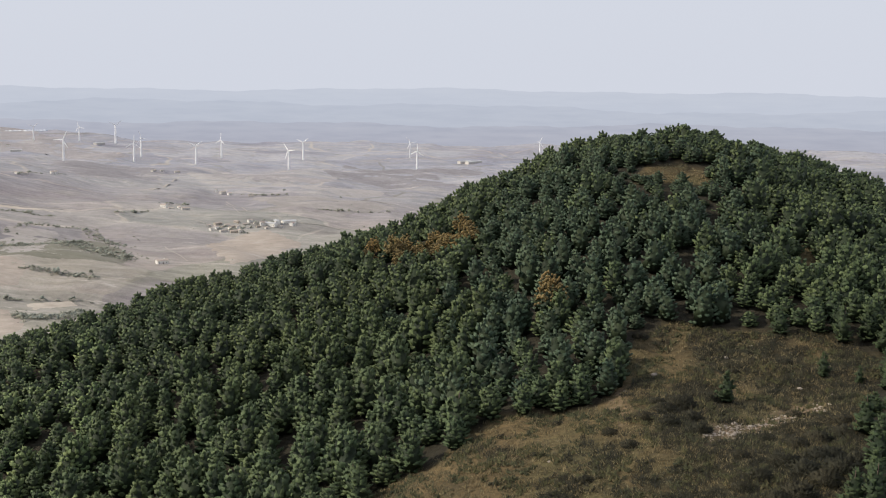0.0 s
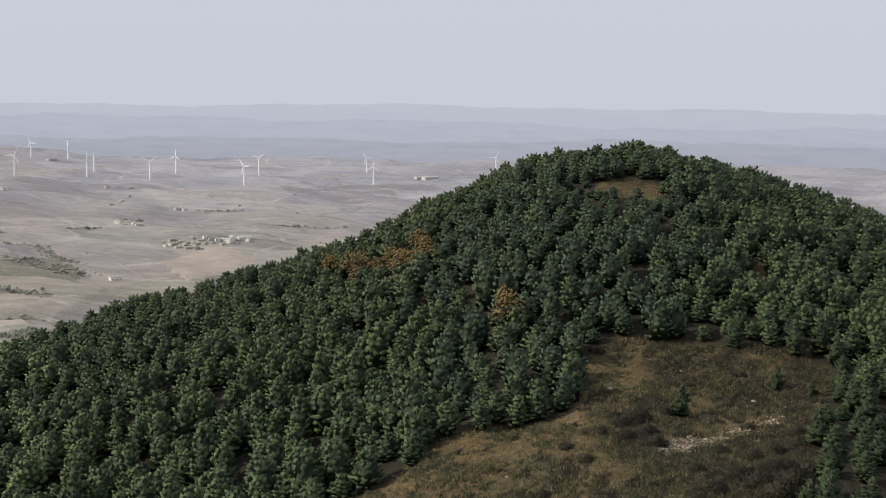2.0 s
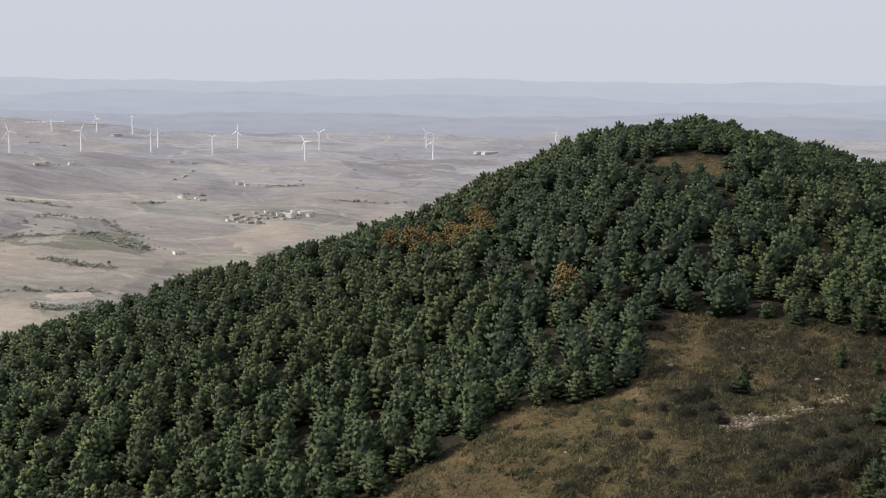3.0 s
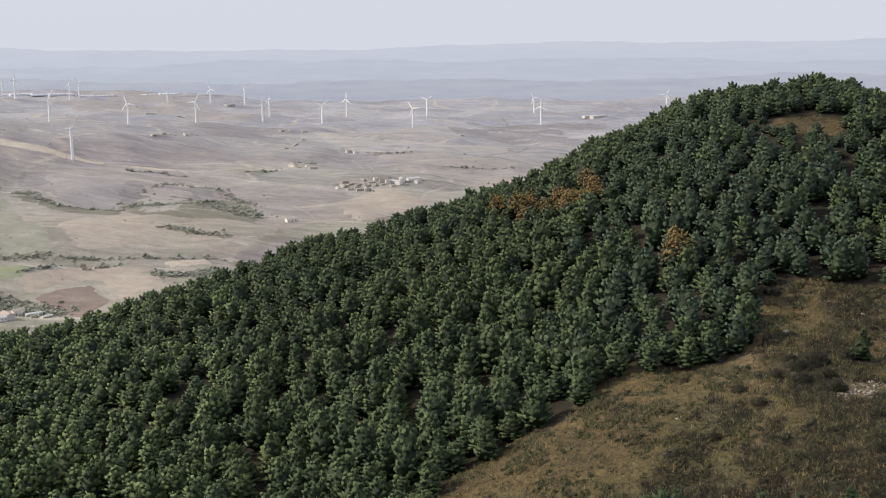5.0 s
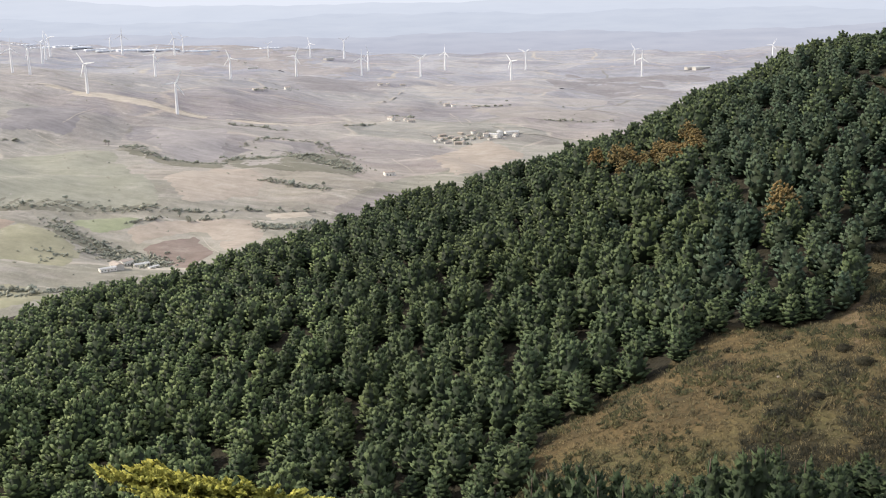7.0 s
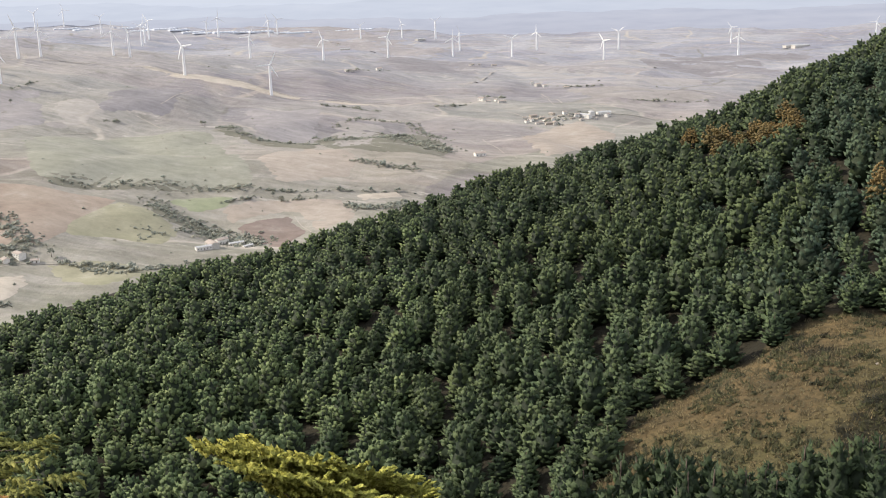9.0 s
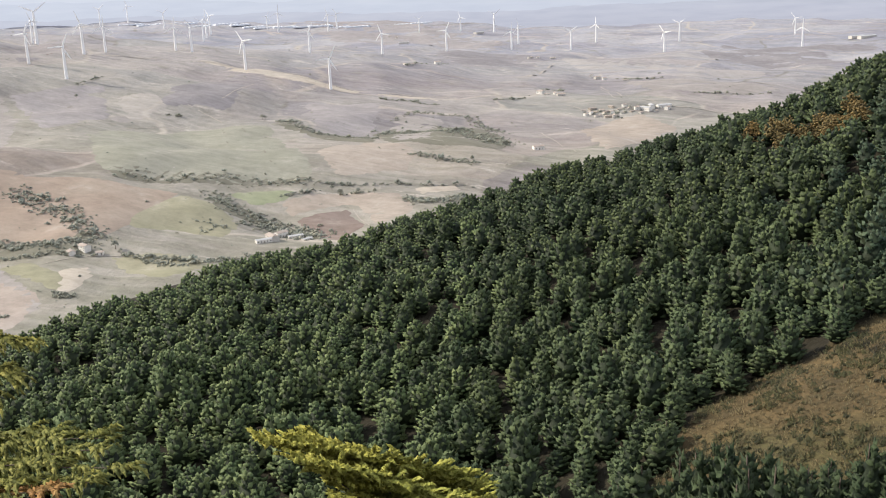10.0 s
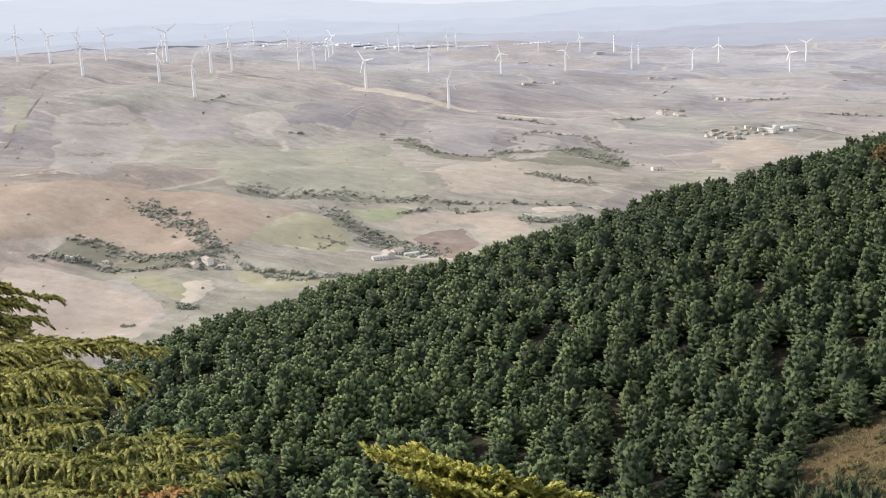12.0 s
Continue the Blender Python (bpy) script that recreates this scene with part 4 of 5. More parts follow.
# ---- the valley, in metres from the viewpoint ----
FIELDS = (
    ("plough", ((-1387, 1437), (-1376, 1520), (-1343, 1616), (-1380, 1749), (-1350, 1736), (-1334, 1639), (-1354, 1509))),
    ("stubble", ((-1015, 1379), (-1000, 1427), (-965, 1378), (-988, 1342))),
    ("pale", ((-711, 761), (-605, 711), (-576, 639), (-616, 602), (-679, 618))),
    ("straw", ((-640, 770), (-620, 734), (-600, 712), (-588, 730), (-600, 775), (-622, 800))),
    ("red_brown", ((-997, 906), (-921, 917), (-852, 976), (-734, 996), (-666, 1016), (-661, 942), (-653, 859), (-698, 829), (-823, 832), (-870, 780))),
    ("olive", ((-674, 929), (-662, 1016), (-624, 1007), (-566, 977), (-558, 916), (-605, 917), (-649, 893))),
    ("green", ((-647, 1052), (-559, 1097), (-554, 1059), (-587, 1027))),
    ("plough", ((-532, 1013), (-490, 1076), (-440, 1009), (-447, 945), (-506, 988))),
    ("tan", ((-565, 1053), (-545, 1098), (-499, 1120), (-447, 1128), (-410, 1068), (-435, 1004), (-490, 1080), (-534, 1018))),
    ("straw", ((-450, 1154), (-402, 1192), (-385, 1164), (-434, 1125))),
    ("grey_green", ((-960, 1260), (-863, 1441), (-765, 1423), (-630, 1244), (-562, 1138), (-648, 1073), (-769, 1024))),
    ("pale", ((-837, 747), (-768, 763), (-709, 752), (-606, 704), (-599, 621), (-658, 573))),
    ("stubble", ((-720, 752), (-697, 771), (-590, 699), (-590, 663), (-673, 703))),
    ("olive", ((-704, 763), (-682, 791), (-601, 752), (-603, 717))),
    ("lilac", ((-825, 1660), (-705, 1712), (-632, 1492), (-676, 1427), (-779, 1540))),
    ("lilac_dark", ((-1040, 1596), (-980, 1769), (-889, 1531), (-999, 1480))),
    ("bare", ((-1089, 1501), (-1031, 1548), (-964, 1478), (-975, 1365))),
    ("grey_green", ((-1479, 1371), (-1446, 1415), (-1249, 1213), (-1269, 1166))),
    ("lilac_dark", ((-1377, 1437), (-1343, 1619), (-1322, 1725), (-1304, 1602), (-1358, 1430))),
    ("stubble", ((-1297, 1298), (-1225, 1399), (-1084, 1279), (-894, 970), (-968, 949))),
    ("lilac", ((-1212, 1396), (-1129, 1542), (-1001, 1374), (-1022, 1239))),
    ("tan", ((-616, 1249), (-603, 1382), (-504, 1339), (-475, 1220), (-539, 1149))),
    ("straw", ((-1139, 1836), (-998, 1869), (-853, 1837), (-637, 1841), (-643, 1812), (-844, 1792), (-1011, 1783))),
    ("stubble", ((-662, 1636), (-571, 1648), (-497, 1386), (-597, 1429))),
    ("lilac_dark", ((-1094, 2977), (-707, 2798), (-629, 2438), (-807, 2377))),
    ("lilac", ((-2006, 4079), (-1716, 4396), (-947, 3296), (-910, 3048), (-1561, 3356))),
    ("bare", ((-646, 2764), (-348, 2712), (-111, 2430), (-201, 2320), (-543, 2490))),
    ("lilac_dark", ((-337, 2995), (-17, 3125), (39, 2697), (-240, 2774))),
    ("tan", ((-371, 1646), (-288, 1793), (-207, 1670), (-274, 1415))),
    ("stubble", ((-412, 2275), (-193, 2222), (-77, 2179), (-200, 2059), (-337, 2105))),
    ("scrubland", ((-819, 929), (-799, 935), (-738, 915), (-696, 884), (-653, 859), (-648, 835), (-686, 841), (-740, 881), (-793, 913))),
    ("scrubland", ((-825, 790), (-822, 831), (-805, 842), (-769, 833), (-700, 832), (-644, 834), (-627, 818), (-692, 786), (-774, 785), (-807, 775))),
    ("scrubland", ((-649, 1042), (-620, 1036), (-573, 1019), (-492, 993), (-491, 961), (-566, 986), (-610, 990))),
    ("scrubland", ((-629, 1467), (-630, 1554), (-585, 1621), (-531, 1637), (-415, 1473), (-411, 1388), (-475, 1366), (-553, 1362))),
    ("scrubland", ((-788, 1046), (-695, 1101), (-583, 1148), (-552, 1126), (-643, 1063), (-735, 1004))),
    ("scrubland", ((-812, 1511), (-705, 1432), (-622, 1470), (-581, 1369), (-683, 1385), (-773, 1438))),
    ("bare", ((-758, 1039), (-735, 1095), (-704, 1168), (-660, 1154), (-649, 1071), (-710, 1020))),
    ("olive", ((-625, 820), (-595, 841), (-550, 860), (-507, 829), (-533, 776), (-595, 794))),
    ("plough", ((-458, 1120), (-425, 1096), (-408, 1062), (-430, 1049))),
    ("lilac", ((-599, 2895), (-378, 2805), (-226, 2717), (-406, 2610), (-571, 2628))),
    ("lilac_dark", ((-306, 3264), (-37, 3254), (131, 3271), (110, 3151), (-222, 3042))),
)
SCRUB = (
    (((-618, 833), (-576, 822), (-536, 815), (-526, 861), (-493, 889)), 7, 60),
    (((-570, 983), (-538, 986), (-496, 967), (-473, 986)), 12, 60),
    (((-381, 1779), (-341, 1779), (-301, 1802), (-256, 1856)), 12, 30),
    (((-650, 1603), (-626, 1694), (-548, 1690), (-445, 1526)), 16, 60),
    (((-594, 715), (-585, 720)), 6, 10),
    (((-808, 924), (-761, 910), (-708, 884), (-651, 850)), 20, 150),
    (((-643, 1035), (-597, 1008), (-551, 999), (-491, 985)), 18, 140),
    (((-591, 926), (-581, 956), (-607, 954)), 10, 14),
    (((-817, 830), (-761, 827), (-695, 825), (-645, 839)), 11, 120),
    (((-827, 781), (-771, 797), (-699, 795), (-640, 823)), 11, 70),
    (((-758, 1032), (-686, 1061), (-630, 1095), (-556, 1122)), 22, 60),
    (((-556, 1122), (-492, 1139), (-388, 1190)), 4, 30),
    (((-795, 1497), (-699, 1419), (-601, 1417)), 11, 60),
    (((-612, 1487), (-558, 1555), (-487, 1500), (-417, 1447)), 34, 220),
    (((-500, 1295), (-452, 1278), (-406, 1272)), 12, 40),
    (((-440, 1110), (-417, 1100), (-390, 1110), (-380, 1146)), 12, 110),
    (((-740, 1777), (-691, 1788), (-621, 1750)), 4, 24),
    (((-589, 832), (-558, 833), (-524, 846)), 6, 36),
    (((-569, 1067), (-541, 1104)), 4, 14),
    (((-520, 1104), (-478, 1121)), 4, 7),
    (((-431, 993), (-410, 1002)), 4, 10),
    (((-538, 985), (-483, 981)), 6, 60),
    (((-491, 1953), (-495, 2133)), 7, 14),
    (((-414, 2285), (-319, 2255)), 4, 16),
    (((-843, 2175), (-789, 2301)), 4, 10),
    (((-508, 1896), (-554, 1841)), 4, 10),
    (((-247, 2092), (-97, 2130)), 4, 14),
    (((-354, 1787), (-307, 1741)), 8, 16),
    (((-695, 825), (-658, 812), (-643, 809)), 7, 20),
    (((-601, 719), (-586, 713)), 7, 10),
    (((-1161, 1572), (-1157, 1502)), 7, 8),
    (((-601, 663), (-617, 664)), 3, 5),
    (((-959, 1450), (-940, 1460)), 6, 5),
)
VALLEY_TREES = ((-824, 1505), (-514, 1103), (-496, 1113), (-477, 1115), (-624, 837), (-820, 773), (-414, 1280), (-483, 1282), (-1118, 1448), (-556, 829), (-528, 1112), (-821, 1509))
HOMES = {
    "white_house": ((-648, 823),),
    "hut": ((-654, 811), (-631, 822), (-795, 792), (-786, 791), (-760, 807),),
    "farm": ((-511, 932), (-522, 971),),
    "shed": ((-506, 972), (-490, 965), (-513, 918),),
    "lone": ((-371, 1441),),
    "village": ((-379, 1779), (-367, 1770), (-361, 1782), (-349, 1757), (-345, 1775), (-333, 1749), (-352, 1790), (-332, 1780), (-324, 1798), (-309, 1803), (-296, 1803), (-342, 1786), (-353, 1751), (-371, 1756), (-368, 1792), (-323, 1749), (-316, 1780), (-302, 1791), (-287, 1788), (-318, 1810), (-339, 1806), (-265, 1805), (-250, 1829),),
    "barn": ((-277, 1834), (-259, 1850), (-283, 1807),),
    "hamlet": ((-494, 1946), (-478, 1928), (-464, 1935), (-451, 1923), (-474, 2305), (-459, 2290), (-442, 2283), (-394, 2264),),
    "far": ((-847, 2185), (-834, 2189), (-807, 2279), (-714, 2717), (-698, 2734), (-662, 2743), (-1393, 3532), (-1430, 3561),),
    "works": ((96, 3356), (69, 3382),),
    "longshed": ((-1135, 3641), (-1193, 3080),),
}
TRACKS = (
    (((-1223, 1129), (-1258, 1179), (-1328, 1279), (-1423, 1412)), -4.0),
    (((-1325, 1694), (-1249, 1787), (-1134, 1828), (-993, 1861), (-847, 1824), (-690, 1841), (-539, 1854)), 5.3),
    (((-662, 783), (-641, 816), (-605, 828), (-556, 829)), 1.6),
    (((-588, 2225), (-594, 2424), (-628, 2611)), 6.4),
    (((-432, 2188), (-358, 2031), (-269, 1860), (-179, 1843), (-126, 1828)), 4.1),
    (((-1581, 4047), (-1624, 3824)), 8.8),
    (((-400, 1573), (-355, 1496), (-313, 1416)), 2.4),
    (((-427, 2162), (-349, 1941)), 3.2),
    (((-596, 2234), (-593, 2420)), 3.7),
    (((-294, 1911), (-216, 1896), (-140, 1935)), 2.5),
    (((-665, 1391), (-590, 1412), (-500, 1384), (-416, 1391)), 1.9),
    (((-1016, 1249), (-973, 1332), (-913, 1425), (-812, 1439), (-699, 1448)), 2.1),
    (((-957, 1511), (-923, 1501), (-873, 1468)), 2.7),
    (((-929, 1569), (-943, 1659), (-957, 1748)), 2.9),
    (((-552, 1850), (-476, 1842), (-384, 1786)), 2.9),
    (((-996, 2477), (-869, 2339), (-773, 2373)), 5.3),
    (((-842, 1412), (-774, 1312), (-665, 1150)), -3.8),
    (((-803, 1404), (-742, 1328), (-630, 1164)), -3.8),
    (((-484, 1069), (-458, 1032), (-439, 1007)), 1.8),
)
BANDS = (
    ((-2652, 3775), (-2363, 3827), (-1970, 3757), (-1655, 3893)),
    ((-1624, 4137), (-1477, 4093)),
)
TURBINES = (
    (-1749, 1680, 53), (-1665, 1684, 54), (-3277, 3473, 66), (-1428, 1518, 53), (-1572, 1742, 48), (-1304, 1574, 50), (-1546, 1887, 46), (-1542, 1895, 66),
    (-1194, 1528, 53), (-1310, 1735, 55), (-2699, 3699, 66), (-1290, 1774, 46), (-2657, 3823, 66), (-2366, 3629, 58), (-1251, 1952, 46), (-1217, 1957, 49),
    (-1993, 3286, 65), (-2038, 3381, 66), (-2075, 3471, 66), (-1989, 3733, 47), (-1866, 3587, 66), (-1020, 1817, 53), (-1076, 2206, 46), (-1736, 3726, 61),
    (-1744, 3819, 56), (-841, 1797, 53), (-953, 2323, 46), (-1383, 3729, 46), (-942, 2737, 53), (-1265, 3841, 49), (-1136, 3831, 65), (-894, 3190, 56),
    (-902, 3297, 54), (-723, 3228, 54), (-685, 3413, 53), (-416, 2981, 51), (-417, 3301, 51), (-74, 3258, 53), (-105, 3623, 48), (330, 3726, 46),

)

# ---- the valley ----
def smooth_ring(points, rounds=2):
    p = np.array(points, float)
    p = p.mean(0) + (p - p.mean(0)) * 1.07
    for _ in range(rounds):
        q = np.roll(p, -1, 0)
        p = np.stack([0.9 * p + 0.1 * q, 0.1 * p + 0.9 * q], 1).reshape(-1, 2)
    return p


def draped(name, ring, lift, step, mat, soft=True):
    """A thin sheet that follows the ground inside an outline."""
    bm = bmesh.new()
    bm.faces.new([bm.verts.new((x, y, 0)) for x, y in ring])
    lo, hi = ring.min(0), ring.max(0)
    for axis in (0, 1):
        at = lo[axis] + step
        no = Vector((1, 0, 0)) if axis == 0 else Vector((0, 1, 0))
        while at < hi[axis]:
            bmesh.ops.bisect_plane(bm, geom=bm.verts[:] + bm.edges[:] + bm.faces[:], plane_co=no * at, plane_no=no)
            at += step
    bmesh.ops.triangulate(bm, faces=bm.faces[:])
    co = np.array([v.co[:2] for v in bm.verts])
    gap = np.minimum(1.0, edge_gap([tuple(p) for p in ring], co[:, 0], co[:, 1]) / (1.5 * step))
    z = ground_z(co[:, 0], co[:, 1]) + (lift - (lift + 1.2) * (1 - gap) ** 3 if soft else lift)
    for v, h in zip(bm.verts, z):
        v.co.z = h
    for f in bm.faces:
        f.smooth = True
        if f.normal.z < 0:
            f.normal_flip()
    rim = gap.tolist() if soft else [1.0] * len(co)
    me = bpy.data.meshes.new(name)
    bm.to_mesh(me)
    bm.free()
    me.attributes.new("body", "FLOAT", "POINT").data.foreach_set("value", rim)
    me.materials.append(mat)
    return new(name, me)


def build_fields():
    words = {"red_brown": "broad tan-brown ploughed hill field", "olive": "olive-green pasture with dry patches", "green": "fresh green sown field",
             "plough": "dark brown freshly ploughed field", "tan": "dry tan stubble field", "straw": "pale straw-coloured mown field",
             "grey_green": "grey-green sprouting field with tractor lines", "pale": "pale pinkish bare field", "stubble": "grey-brown stubble field",
             "lilac": "greyish bare hillside field", "lilac_dark": "dark grey ploughed field", "bare": "pale bare eroded field", "scrubland": "rough strip overgrown with grey-green scrub"}
    for i, (kind, points) in enumerate(FIELDS):
        ring = smooth_ring(points)
        r = float(np.hypot(*ring.mean(0)))
        ob = draped("field", ring, 0.22 + 0.00022 * r + 0.03 * (i % 6), max(8.0, r / 110), FIELD_MATS[kind])
        tagged(ob, words[kind], "field", kind="structure")
    for points, wide in TRACKS:
        dark, wide = wide < 0, abs(wide)
        p = np.array(points, float)
        for _ in range(2):
            p = np.concatenate([p[:1], np.stack([0.75 * p[:-1] + 0.25 * p[1:], 0.25 * p[:-1] + 0.75 * p[1:]], 1).reshape(-1, 2), p[-1:]])
        t = np.gradient(p, axis=0)
        t /= np.linalg.norm(t, axis=1, keepdims=True) + 1e-9
        n = np.stack([-t[:, 1], t[:, 0]], -1) * wide * 0.36
        r = float(np.hypot(*p.mean(0)))
        ob = draped("track", np.concatenate([p + n, (p - n)[::-1]]), 0.3 + 0.00018 * r, max(14.0, r / 110), FIELD_MATS["furrow" if dark else "track"], False)
        tagged(ob, "dark wheel ruts across a green field" if dark else "pale dusty farm track between the fields", "track", kind="structure")


build_fields()


def build_scrub():
    r = np.random.RandomState(41)
    shapes = [broadleaf(600 + s, 1.0, 1.3, 7, 1.1) for s in range(6)]
    for k, (line, wide, count) in enumerate(SCRUB):
        count = int(count * 3.2)
        p = np.array(line, float)
        seg = np.linalg.norm(np.diff(p, axis=0), axis=1)
        at = np.concatenate([[0], np.cumsum(seg)])
        s = r.uniform(0, at[-1], count)
        x, y = np.interp(s, at, p[:, 0]) + r.normal(0, wide * 0.42, count), np.interp(s, at, p[:, 1]) + r.normal(0, wide * 0.42, count)
        z = ground_z(x, y)
        big = np.exp(r.normal(0.16, 0.42, count)) * (0.8 + 0.0003 * float(np.hypot(*p.mean(0))))
        me = mesh_of("hedgerow", *joined([placed(shapes[i % 6], x[i], y[i], z[i] - 0.3, r.uniform(0, 6.3), big[i]) for i in range(count)]), HAZED_HEDGE)
        tagged(new("hedgerow", me), "straggling grey-green bushes and scrub between fields", "hedge", kind="stuff")
    # lone bushes over the slopes
    n = 700
    az, d = r.uniform(-50, 4, n), np.exp(r.uniform(np.log(800), np.log(3400), n))
    x, y = d * np.sin(np.radians(az)), d * np.cos(np.radians(az))
    z = ground_z(x, y)
    me = mesh_of("scattered_scrub", *joined([placed(shapes[i % 6], x[i], y[i], z[i] - 0.3, i * 1.1, np.exp(r.normal(0.05, 0.4))) for i in range(n)]), HAZED_HEDGE)
    tagged(new("scattered_scrub", me), "low dark bushes scattered over the farmland", "scrub", kind="stuff")
    made = None
    for i, (tx, ty) in enumerate(VALLEY_TREES):
        m = pose(tx, ty, float(ground_z(tx, ty)), 0, 0, 50 * i) @ Matrix.Scale(0.8 + 0.3 * r.rand(), 4)
        if made is None:
            made = new("field_tree")
            tagged(made, "lone dark bare-branched tree at a field's edge", "tree", "trees in the fields")
            part("trunk", mesh_of("trunk", *stem(4.5, 0.3, 0.15), BARK, True), made)
            part("crown", mesh_of("crown", *broadleaf(71, 3.4, 8.0, 90, 1.4), HAZED_HEDGE), made)
            made.matrix_basis = m
        else:
            copy_thing(made, m).matrix_basis = m


build_scrub()


def box(v, f, x0, y0, z0, x1, y1, z1):
    b = len(v)
    v += [(x0, y0, z0), (x1, y0, z0), (x1, y1, z0), (x0, y1, z0), (x0, y0, z1), (x1, y0, z1), (x1, y1, z1), (x0, y1, z1)]
    f += [tuple(b + i for i in q) for q in ((3, 2, 1, 0), (4, 5, 6, 7), (0, 1, 5, 4), (1, 2, 6, 5), (2, 3, 7, 6), (3, 0, 4, 7))]


def house(name, label, group, long, deep, high, pitch, wall, roof, windows=3, floors=1):
    """A gabled country house: walls, roof, chimney, door and windows."""
    top = new(name)
    tagged(top, label, "house", group)
    a, b, h = long / 2, deep / 2, high
    v = [(-a, -b, -2), (a, -b, -2), (a, b, -2), (-a, b, -2), (-a, -b, h), (a, -b, h), (a, b, h), (-a, b, h), (-a, 0, h + pitch), (a, 0, h + pitch)]
    f = [(0, 1, 5, 4), (2, 3, 7, 6), (1, 2, 6, 9, 5), (3, 0, 4, 8, 7), (3, 2, 1, 0), (4, 5, 9, 8), (6, 7, 8, 9)]
    part("wall", mesh_of("wall", v, f, wall), top)
    for s in (-1, 1):
        o, e = 0.5, 0.45
        low = h - o * pitch / b
        v = [(-a - e, s * (b + o), low), (a + e, s * (b + o), low), (a + e, 0, h + pitch), (-a - e, 0, h + pitch)]
        v += [(x, y, z + 0.25) for x, y, z in v]
        f = [(0, 1, 2, 3), (7, 6, 5, 4), (0, 4, 5, 1), (1, 5, 6, 2), (2, 6, 7, 3), (3, 7, 4, 0)]
        part("roof", mesh_of("roof", v, f, roof), top)
    v, f = [], []
    box(v, f, a * 0.4, -0.4, h + pitch * 0.5, a * 0.4 + 0.8, 0.4, h + pitch + 0.9)
    part("chimney", mesh_of("chimney", v, f, wall), top)
    for lv in range(floors):
        for w in range(windows):
            x = -a + long * (w + 0.5) / windows
            for s in (-1, 1):
                v, f = [], []
                z0 = 0.9 + lv * 2.9
                door = lv == 0 and w == windows // 2 and s == -1
                box(v, f, x - 0.55, s * b - 0.05, 0 if door else z0, x + 0.55, s * b + 0.05, 2.1 if door else z0 + 1.3)
                part("door" if door else "window", mesh_of("window", v, f, DARK_GLASS if not door else BARK), top)
    return top


def settle(models, places, turn0, r, size=0.9):
    used = set()
    for i, (x, y) in enumerate(places):
        k = i % len(models)
        m = pose(x, y, float(ground_z(x, y)), 0, 0, turn0 + 35 + r.uniform(-30, 30) + 90 * (r.rand() < 0.3)) @ Matrix.Scale(size * r.uniform(0.65, 1.25), 4)
        if k in used:
            copy_thing(models[k], m).matrix_basis = m
        else:
            used.add(k)
            models[k].matrix_basis = m


